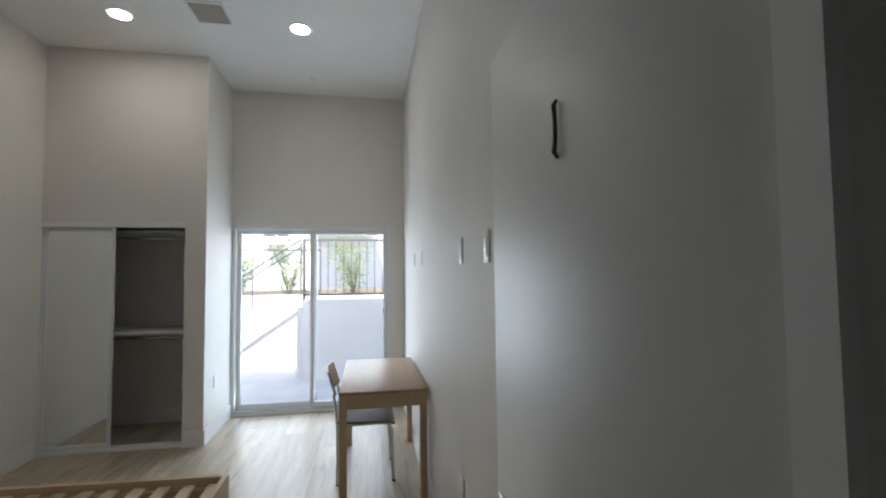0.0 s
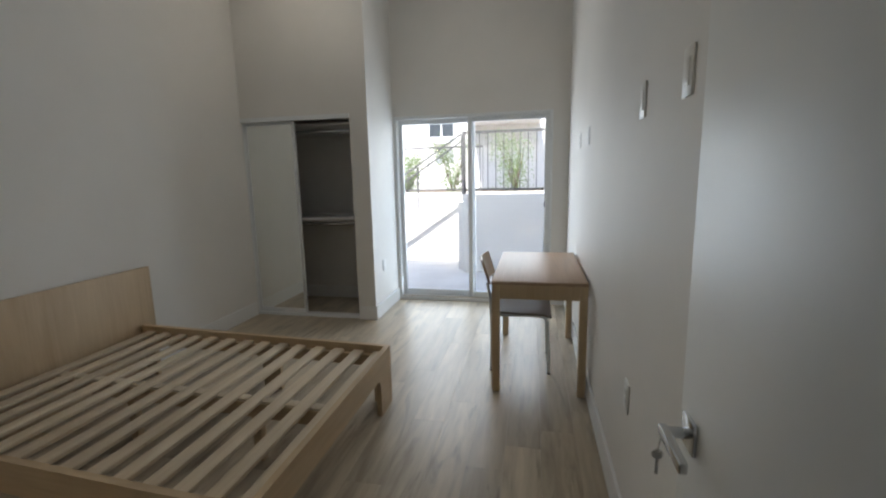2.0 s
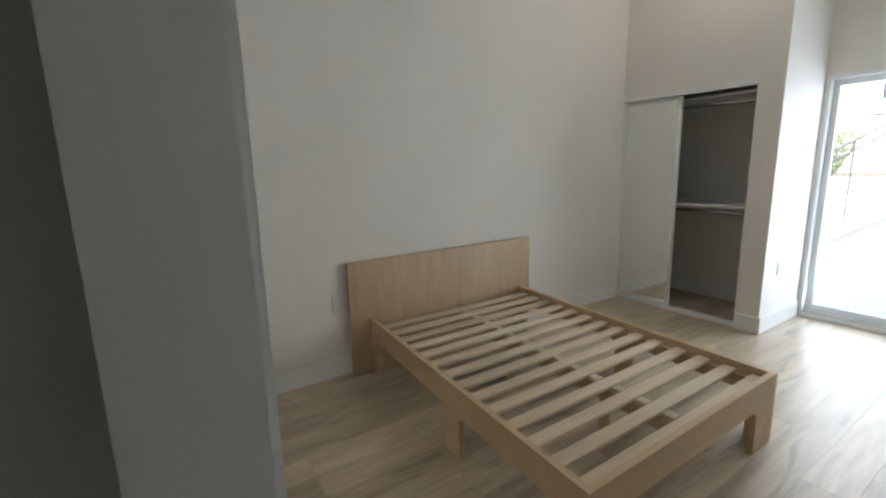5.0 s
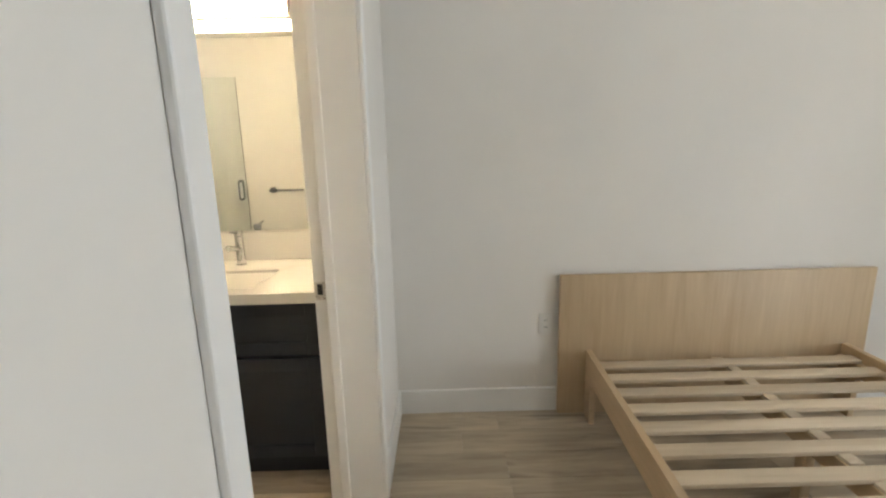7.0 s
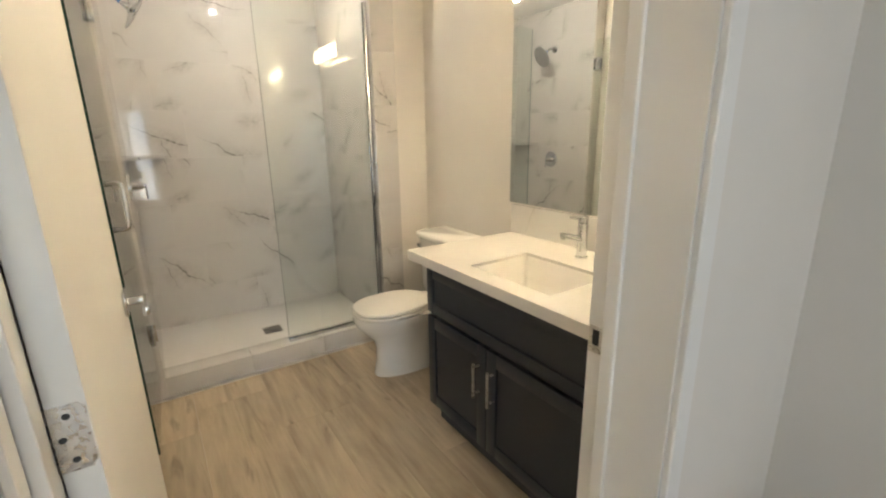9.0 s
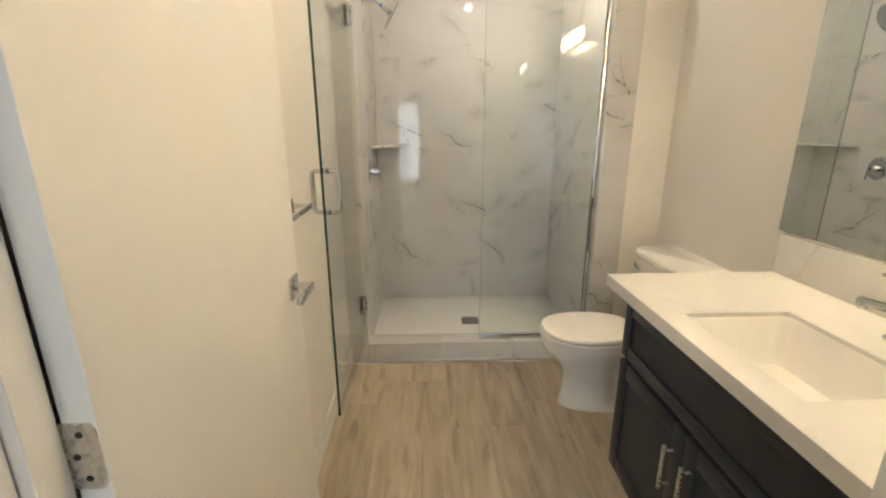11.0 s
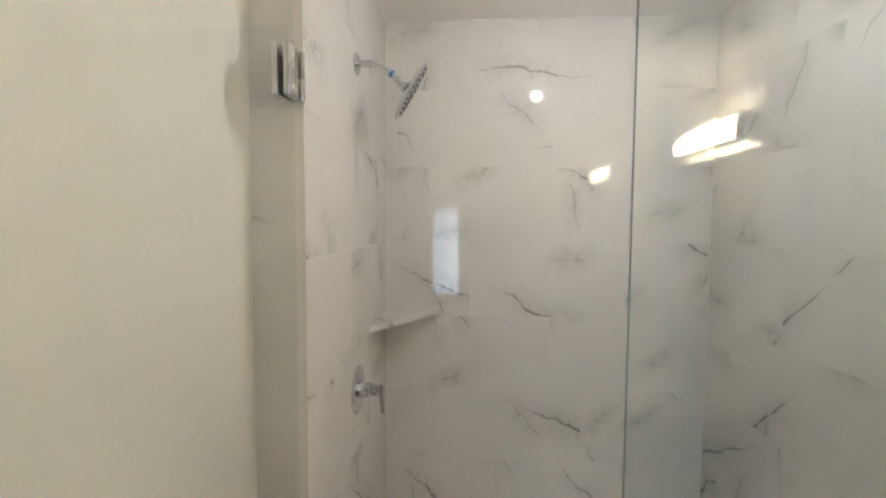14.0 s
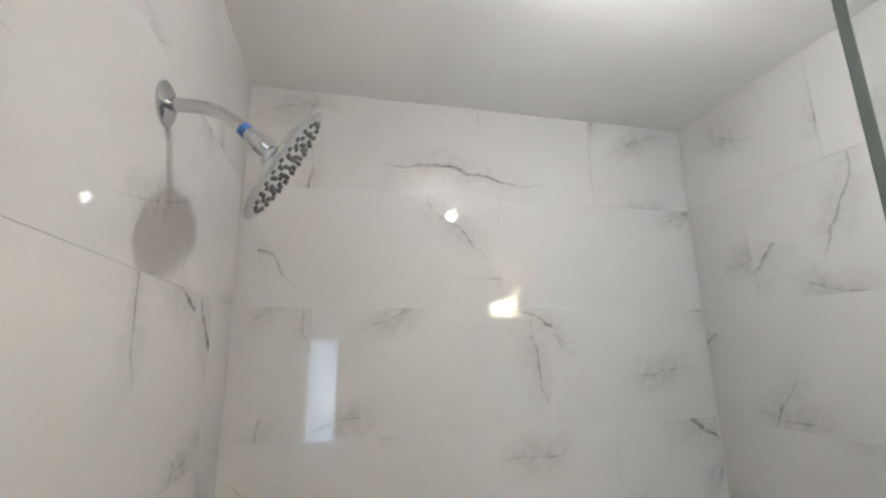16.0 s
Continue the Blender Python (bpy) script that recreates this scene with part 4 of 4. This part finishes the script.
# ---- towel bar ----
tow = thing("towel_bar", (BE, -1.0, 1.18), "square polished chrome towel bar on the wall", "towel bar")
TZ = 1.165
for ty in (-1.28, -0.67):
    part("wall_mount", B((BE - 0.010, ty - 0.026, TZ - 0.026, BE, ty + 0.026, TZ + 0.026), (BE - 0.068, ty - 0.009, TZ - 0.009, BE - 0.010, ty + 0.009, TZ + 0.009), bevel=0.002), CHROME, tow, "square chrome wall mount")
part("bar", B((BE - 0.078, -1.295, TZ - 0.010, BE - 0.060, -0.675, TZ + 0.010), bevel=0.002), CHROME, tow)

# ---- shower ----
PZ = 0.046
pan = thing("shower_pan", (-1.83, -2.7, 0), "white textured shower base behind a marble curb", "shower base")
part("base", B((SW - 0.01, BBK - 0.01, 0.0, SE + 0.01, -2.352, PZ), bevel=0.004), PAN, pan)
# dark sheet below the steel bars, in place of the shade in the drain
drain = part("drain_frame", B((-1.912, -2.770, PZ, -1.790, -2.648, PZ + 0.0015)), SHADE_AND_FEET, pan, "square steel drain cover with painted shade between its bars")
for k in range(14):
    part("drain_bar", B((-1.910 + k * 0.0088, -2.768, PZ + 0.0015, -1.9062 + k * 0.0088, -2.650, PZ + 0.004)), NICKEL, drain)
curb = thing("shower_curb", (-1.83, -2.25, 0), "raised shower curb clad in white marble tile", "curb")
part("curb_core", B((SW, -2.352, 0.0, SE, -2.236, 0.110)), GROUT, curb)
for k in range(3):
    a = SW + k * (SE - SW) / 3
    b = SW + (k + 1) * (SE - SW) / 3
    part("tile", B((a + 0.001, -2.236, 0.001, b - 0.001, -2.225, 0.1095), bevel=0.001), TILE, curb)
    part("tile", B((a + 0.001, -2.355, 0.110, b - 0.001, -2.223, 0.122), bevel=0.001), TILE, curb)
part("caulk", B((SW, -2.2248, 0.0, SE, -2.218, 0.007), bevel=0.001), PAN, curb, "white caulk line")
panel = thing("shower_glass_panel", (-2.19, -2.278, 0.16), "fixed clear glass shower panel in a chrome channel", "shower glass")
GX0, GX1 = SW + 0.008, -1.866
outline = [(GX0, 0.130), (GX1, 0.130), (GX1, 2.185), (GX1 - 0.004, 2.20), (GX0, 2.20)]
bm = bmesh.new()
prism(bm, outline, 1, -2.276, -2.266)
part("pane", bm, GLASS, panel, smooth=False).visible_shadow = False
part("pane_edge", B((GX1 + 0.0002, -2.276, 0.132, GX1 + 0.0012, -2.266, 2.19)), plain("frosted_glass_edge", (0.27, 0.32, 0.30), 0.25), panel, "grey-green glass edge")
part("wall_channel", B((SW, -2.288, 0.123, SW + 0.024, -2.277, 2.20), (SW, -2.265, 0.123, SW + 0.024, -2.254, 2.20), bevel=0.001), CHROME, panel, "chrome wall channel")
part("sill_channel", B((SW + 0.024, -2.282, 0.1225, GX1, -2.277, 0.145), (SW + 0.024, -2.265, 0.1225, GX1, -2.260, 0.145), bevel=0.001), CHROME, panel, "chrome sill channel")

gdoor = thing("shower_glass_door", (-1.13, -2.2, 0.13), "open hinged clear glass shower door", "shower door")
QX = -1.146
QY0, QY1 = -2.212, -1.505
bm = B((QX - 0.005, QY0, 0.135, QX + 0.005, QY1, 2.18))
part("pane", bm, GLASS, gdoor, smooth=False).visible_shadow = False
part("pane_edge", B((QX - 0.005, QY1 + 0.0002, 0.135, QX + 0.005, QY1 + 0.0012, 2.18)), GEDGE, gdoor, "dark green polished glass edge")
for hz in (0.40, 1.98):
    hg = part("hinge", B((QX - 0.018, -2.205, hz - 0.050, QX - 0.0055, -2.160, hz + 0.050), (QX + 0.0055, -2.205, hz - 0.050, QX + 0.018, -2.160, hz + 0.050), bevel=0.0012), CHROME, gdoor, "square chrome glass hinge")
    bm = bmesh.new()
    tube(bm, [(QX, -2.208, hz - 0.026), (QX, -2.208, hz + 0.026)], 0.010, 14)
    part("pivot", bm, CHROME, hg)
    part("wall_plate", B((QX - 0.026, -2.2195, hz - 0.050, QX + 0.026, -2.2135, hz + 0.050), bevel=0.001), CHROME, hg)
    bm = bmesh.new()
    for dz in (-0.032, 0.032):
        lathe(bm, (QX - 0.018, -2.178, hz + dz), (-1, 0, 0), [(0, 0.006), (0.0014, 0.005)], 14)
    part("screws", bm, NICKEL, hg, "round hinge screws")
for s, nm in ((-1, "pull_handle"), (1, "pull_handle")):
    bm = bmesh.new()
    px, py = QX + s * 0.006, -1.555
    o = 0.048
    pts = [(px, py, 1.090)] + [(px + s * (o - 0.018 + 0.018 * math.sin(radians(a))), py, 1.090 + 0.018 - 0.018 * math.cos(radians(a))) for a in range(0, 91, 18)]
    pts += [(px + s * (o - 0.018 + 0.018 * math.cos(radians(a))), py, 1.262 - 0.018 + 0.018 * math.sin(radians(a))) for a in range(0, 91, 18)] + [(px, py, 1.262)]
    tube(bm, pts, 0.0095, 16)
    for pz in (1.090, 1.262):
        tube(bm, [(px - s * 0.0005, py, pz), (px + s * 0.006, py, pz)], 0.0125, 16)
    part(nm, bm, CHROME, gdoor, "polished chrome C-shaped pull")

gdoor.rotation_euler = (0, 0, radians(-2.0))

head = thing("rain_shower", (SE, -2.672, 2.18), "round chrome rain shower head on a bent arm", "shower head")
HY = -2.672
bm = bmesh.new()
lathe(bm, (SE, HY, 2.1680), (-1, 0, 0), [(0, 0.033), (0.004, 0.033), (0.009, 0.025), (0.012, 0.012)], 28)
part("flange", bm, CHROME, head)
bm = bmesh.new()
tube(bm, [(SE - 0.005, HY, 2.1680), (SE - 0.05, HY, 2.1680), (SE - 0.075, HY, 2.1630), (SE - 0.097, HY, 2.1490), (SE - 0.128, HY, 2.1240)], 0.0105, 16)
part("arm", bm, CHROME, head)
bm = bmesh.new()
tube(bm, [(SE - 0.108, HY, 2.1400), (SE - 0.116, HY, 2.1335)], 0.0113, 16)
part("thread_tape", bm, BLUE, head, "blue thread tape")
ax = Vector((-0.85, -0.155, -0.50)).normalized()
jc = Vector((SE - 0.128, HY, 2.1240))
bm = bmesh.new()
lathe(bm, jc, Vector((-0.78, 0, -0.62)), [(-0.004, 0.013), (0.008, 0.016), (0.020, 0.016), (0.030, 0.011), (0.034, 0.011)], 20)
part("swivel", bm, CHROME, head)
hc = jc + Vector((-0.020, 0.0, -0.024))
bm = bmesh.new()
lathe(bm, hc, ax, [(-0.004, 0.014), (0.006, 0.022), (0.014, 0.055), (0.020, 0.090), (0.024, 0.098), (0.028, 0.099), (0.031, 0.094), (0.032, 0.088)], 48)
disc = part("head_disc", bm, CHROME, head)
bm = bmesh.new()
u = ax.orthogonal().normalized()
v = ax.cross(u)
for ring, cnt in ((0.020, 8), (0.042, 14), (0.062, 20), (0.080, 26)):
    for k in range(cnt):
        a = 2 * math.pi * k / cnt + ring * 20
        lathe(bm, hc + 0.0315 * ax + ring * (math.cos(a) * u + math.sin(a) * v), ax, [(0, 0.0042), (0.003, 0.0034)], 7)
noz = part("rubber_spray_face", bm, plain("grey_rubber", (0.10, 0.10, 0.10), 0.6), disc, "grey rubber nozzles")
noz["kind"] = "stuff"

valve = thing("shower_valve", (SE, -2.662, 1.148), "round chrome shower valve with a slim lever", "shower valve")
bm = bmesh.new()
lathe(bm, (SE, -2.662, 1.148), (-1, 0, 0), [(0, 0.076), (0.004, 0.076), (0.009, 0.070), (0.012, 0.030)], 40)
part("escutcheon", bm, CHROME, valve)
bm = bmesh.new()
lathe(bm, (SE - 0.010, -2.662, 1.148), (-1, 0, 0), [(0, 0.026), (0.030, 0.024), (0.034, 0.020), (0.052, 0.019), (0.056, 0.014)], 28)
part("hub", bm, CHROME, valve)
bm = bmesh.new()
tube(bm, [(SE - 0.052, -2.662, 1.148), (SE - 0.076, -2.662, 1.148)], 0.007, 12)
tube(bm, [(SE - 0.076, -2.662, 1.163), (SE - 0.078, -2.662, 1.073)], 0.0065, 12)
part("lever", bm, CHROME, valve)

shelf = bmesh.new()
prism(shelf, [(SE - 0.001, BBK + 0.001), (SE - 0.235, BBK + 0.001), (SE - 0.225, BBK + 0.02), (SE - 0.02, BBK + 0.335), (SE - 0.001, BBK + 0.345)], 2, 1.288, 1.308)
single("corner_shelf", shelf, TILE, "triangular white marble corner shelf in the shower", "corner shelf")

# fill lamp added to brighten the shower and its ceiling; no fixture is known here
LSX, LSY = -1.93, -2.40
shower_fill = thing("shower_fill_lamp", (LSX, LSY, ZB), "small round fill lamp on a stem, added to brighten the shower", "downlight", "ceiling downlights")
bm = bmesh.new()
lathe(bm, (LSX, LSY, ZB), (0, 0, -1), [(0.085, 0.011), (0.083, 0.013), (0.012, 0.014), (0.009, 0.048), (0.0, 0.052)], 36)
part("trim_ring", bm, TRIM, shower_fill)
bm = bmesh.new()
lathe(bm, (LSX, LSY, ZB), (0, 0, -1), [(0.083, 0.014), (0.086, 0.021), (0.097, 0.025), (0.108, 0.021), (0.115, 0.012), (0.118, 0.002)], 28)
part("lens", bm, SHOWER_FILL, shower_fill, "glowing dome of the added fill lamp")

# ---- marble wall tiles ----
JOINTS = [0.005, 0.32, 0.64, 0.96, 1.28, 1.60, 1.92, 2.24, ZB - 0.001]


def tile_run(parent, fixed_axis, face, out, a, b, width, shifts, lows=0):
    """Rows of tiles on a wall plane; fixed_axis 0: plane x=face, 1: plane y=face."""
    for r in range(lows, len(JOINTS) - 1):
        z0, z1 = JOINTS[r] + 0.0003, JOINTS[r + 1] - 0.0003
        cuts = [a]
        c = a + shifts[r % len(shifts)] * width
        if c - a < 0.03:
            c += width
        while c < b - 0.03:
            cuts.append(c)
            c += width
        cuts.append(b)
        for p, q in zip(cuts, cuts[1:]):
            d = sorted((face, face - out * 0.012))
            bm = bmesh.new()
            if fixed_axis:
                box(bm, p + 0.0003, d[0], z0, q - 0.0003, d[1], z1, 0.0003)
            else:
                box(bm, d[0], p + 0.0003, z0, d[1], q - 0.0003, z1, 0.0003)
            part("tile", bm, TILE, parent, smooth=False)


OBJ = bpy.data.objects
tile_run(OBJ["wall_shower_back"], 1, BBK, 1, SW, SE, 0.66, (1.0, 0.52, 0.78))
tile_run(OBJ["wall_shower_east"], 0, SE, -1, BBK + 0.001, BF, 0.66, (0.55, 0.90, 0.25))
tile_run(OBJ["wall_shower_west"], 0, SW, 1, BBK + 0.001, BF, 0.66, (0.30, 0.65, 1.0))
tile_run(OBJ["wall_shower_west"], 1, BF, 1, -2.695, SW, 0.62, (1.0,))
tile_run(OBJ["wall_shower_east"], 1, BF, 1, SE, BE - 0.001, 0.62, (1.0,))

# ---- floor planks ----
PW, PL = 0.182, 1.22
rng = random.Random(11)
plank_mesh = {}


def plank(x0, x1, y0, y1):
    key_ = (round(x1 - x0, 3), round(y1 - y0, 3))
    if key_ not in plank_mesh:
        bm = bmesh.new()
        w, h = (x1 - x0) / 2 - 0.0003, (y1 - y0) / 2 - 0.0003
        lo = [bm.verts.new(p) for p in ((-w, -h, -0.010), (w, -h, -0.010), (w, h, -0.010), (-w, h, -0.010))]
        c = 0.0005
        md = [bm.verts.new(p) for p in ((-w, -h, -c), (w, -h, -c), (w, h, -c), (-w, h, -c))]
        tp = [bm.verts.new(p) for p in ((-w + c, -h + c, 0), (w - c, -h + c, 0), (w - c, h - c, 0), (-w + c, h - c, 0))]
        for a, b in ((lo, md), (md, tp)):
            for k in range(4):
                bm.faces.new((a[k], a[(k + 1) % 4], b[(k + 1) % 4], b[k]))
        bm.faces.new(tp)
        plank_mesh[key_] = mesh_of("plank", bm, PLANK, smooth=False)
    ob = new("plank", plank_mesh[key_])
    ob.location = ((x0 + x1) / 2, (y0 + y1) / 2, 0)
    ob.parent = floor


def plank_area(xa, xb, ya, yb):
    x = xa
    while x < xb - 0.01:
        x2 = min(x + PW, xb)
        y = ya - rng.choice((0.0, 0.24, 0.41, 0.61, 0.81, 1.02))
        while y < yb - 0.01:
            y2 = min(y + PL, yb)
            if y2 > ya + 0.01:
                plank(x, x2, max(y, ya), y2)
            y += PL
        x = x2


plank_area(XW, XE, -0.02, YN + 0.002)
plank_area(BW, BE, -2.19, -0.02)
plank_area(-0.9, 1.0, -2.0, -0.02)


# ---- outside ----
structure("ground", B((-150, 4.90, -0.35, 150, 300, -0.25), (-150, -150, -0.35, 150, 4.9, -0.25)), CONC, "pale ground beyond the patio", "ground")
structure("pavement_patio", B((-9, 4.812, -0.2, 9, 13.0, -0.03)), CONC, "pale concrete patio outside the sliding door", "patio")
structure("roof_slab", B((-9, -6, 3.9, 9, 4.76, 4.05)), STUCCO, "flat roof of the building", "roof")
structure("facade", B((0.62, 4.66, -0.2, 9, 4.81, 3.9), (-9, 4.66, -0.2, -2.94, 4.81, 3.9)), STUCCO, "pale stucco outer wall of the building", "facade")
structure("patio_wall", B((-0.95, 6.30, -0.03, 6.0, 6.48, 1.142), bevel=0.008), STUCCO, "low white stucco garden wall in the shade", "wall")
structure("bank_wall", B((-9.0, 9.4, -0.03, 9.0, 9.6, 1.06), (-1.05, 6.48, -0.03, 9.0, 9.4, 1.02)), STUCCO, "white stucco retaining wall below the planted bank", "wall")
structure("planting_bed", B((-9.0, 9.6, -0.03, 9.0, 13.0, 1.04)), SOIL, "planted earth bank behind the wall", "planting bed")


def railing(x0, x1, y, z0, z1, gap, label):
    r = thing("iron_railing", ((x0 + x1) / 2, y, z0), label, "railing")
    part("top_rail", B((x0, y - 0.018, z1 - 0.035, x1, y + 0.018, z1)), IRON, r)
    part("bottom_rail", B((x0, y - 0.014, z0 + 0.05, x1, y + 0.014, z0 + 0.08)), IRON, r)
    n = int((x1 - x0) / gap)
    for k in range(n + 1):
        x = x0 + k * (x1 - x0) / n
        post = k % 12 == 0
        w = 0.02 if post else 0.006
        part("post" if post else "picket", B((x - w, y - w, z0 if post else z0 + 0.08, x + w, y + w, z1 if post else z1 - 0.035)), IRON, r)


railing(-0.93, 3.0, 6.39, 1.142, 2.05, 0.115, "dark iron railing on top of the garden wall")
railing(-4.6, -1.0, 9.5, 1.06, 2.05, 0.9, "dark iron railing along the planted bank")

stair = thing("outdoor_stair", (-1.6, 7.6, 0), "white concrete stair with stringers greyed as shade, and handrail", "stair")
SLOPE = 0.61 / 0.96


def stair_z(x):
    return 0.34 + (x + 2.15) * SLOPE


# stringers greyer than the steps: the shade on their side is put into the colour
for y in (7.15, 8.25):
    bm = bmesh.new()
    prism(bm, [(-2.72, -0.03), (-2.52, -0.03), (-1.06, stair_z(-1.06) - 0.06), (-1.06, stair_z(-1.06) + 0.06), (-2.72, stair_z(-2.72) + 0.06)], 1, y, y + 0.05)
    part("stringer", bm, CONC, stair, "sloping stair stringer, its shaded side put in as grey")
bm = bmesh.new()
outline = [(-1.06, -0.03), (-2.50, -0.03)]
for k in range(5):
    x = -2.5 + k * 0.288
    outline += [(x, stair_z(x + 0.144)), (x + 0.288, stair_z(x + 0.144))]
prism(bm, outline[::-1], 1, 7.205, 8.245)
part("steps", bm, STUCCO, stair, "white concrete steps")
for dz in (0.93, 1.05):
    bm = bmesh.new()
    tube(bm, [(-2.7, 7.17, stair_z(-2.7) + dz), (-1.09, 7.17, stair_z(-1.09) + dz + 0.03)], 0.014, 8)
    part("handrail", bm, IRON, stair, "sloping dark metal handrail")
for x in (-2.6, -1.85, -1.09):
    bm = bmesh.new()
    tube(bm, [(x, 7.17, stair_z(x)), (x, 7.17, stair_z(x) + 1.05)], 0.014, 8)
    part("baluster", bm, IRON, stair)

house = thing("neighbour_house", (0, 14, 0), "sunlit white stucco neighbouring house with a deep eave", "house")
part("wall", B((-12, 14.0, -0.3, 12, 22, 9)), STUCCO, house)
win = part("window", B((-3.2, 13.96, 2.66, -2.42, 14.002, 3.12)), DARKGLASS, house, "dark window")
part("window_frame", B((-3.24, 13.93, 2.62, -2.38, 13.97, 2.66), (-3.24, 13.93, 3.12, -2.38, 13.97, 3.16), (-3.24, 13.93, 2.66, -3.2, 13.97, 3.12), (-2.42, 13.93, 2.66, -2.38, 13.97, 3.12), (-2.83, 13.93, 2.66, -2.79, 13.97, 3.12)), VINYL, win)
part("window_cooler", B((-3.1, 13.62, 2.42, -2.5, 13.999, 2.60), bevel=0.02), VINYL, house, "white window air conditioner")
part("eave", B((-1.85, 12.7, 2.95, 0.25, 14.0, 3.15)), CONC, house, "grey flat eave over a slatted screen")
part("screen_wall", B((-1.80, 13.90, 2.36, 0.2, 13.998, 2.95)), CONC, house, "grey shaded panel")
for k in range(20):
    x = -1.78 + k * 0.1
    part("slat", B((x, 13.86, 2.38, x + 0.05, 13.899, 2.72)), STUCCO, house)


def shrub(x, y, z, h, spread, seed, label):
    r = random.Random(seed)
    t = thing("shrub", (x, y, z), label, "shrub", "shrubs on the bank")
    bm = bmesh.new()
    tips = []
    for k in range(7):
        a = r.uniform(0, 6.28)
        p = [Vector((x, y, z))]
        for i in range(4):
            p.append(p[-1] + Vector((math.cos(a) * spread * 0.14 * r.uniform(0.3, 1.5), math.sin(a) * spread * 0.14, h * r.uniform(0.17, 0.27))))
            tips.append(p[-1])
        tube(bm, p, 0.012, 5, radii=[0.018, 0.013, 0.010, 0.007, 0.004])
    part("branches", bm, BARK, t)
    bm = bmesh.new()
    for k in range(1300):
        c = r.choice(tips) + Vector((r.gauss(0, spread * 0.20), r.gauss(0, spread * 0.20), r.gauss(0, h * 0.11)))
        d = Vector((r.uniform(-1, 1), r.uniform(-1, 1), r.uniform(-0.6, 1))).normalized()
        s = d.orthogonal().normalized() * 0.015
        L = d * 0.060
        q = [bm.verts.new(c - L / 2), bm.verts.new(c + s), bm.verts.new(c + L / 2), bm.verts.new(c - s)]
        bm.faces.new(q)
    lv = part("leaves", bm, LEAF, t, "narrow light green leaves")
    lv["kind"] = "stuff"


shrub(-2.85, 10.0, 1.03, 0.95, 0.6, 1, "upright leafy green shrub on the bank")
shrub(-1.75, 10.0, 1.03, 1.15, 0.6, 2, "tall leafy green shrub on the bank")
shrub(-0.30, 9.9, 1.03, 1.15, 0.75, 3, "broad leafy green shrub on the bank")
shrub(1.3, 10.2, 1.03, 0.9, 0.8, 4, "low leafy green shrub on the bank")
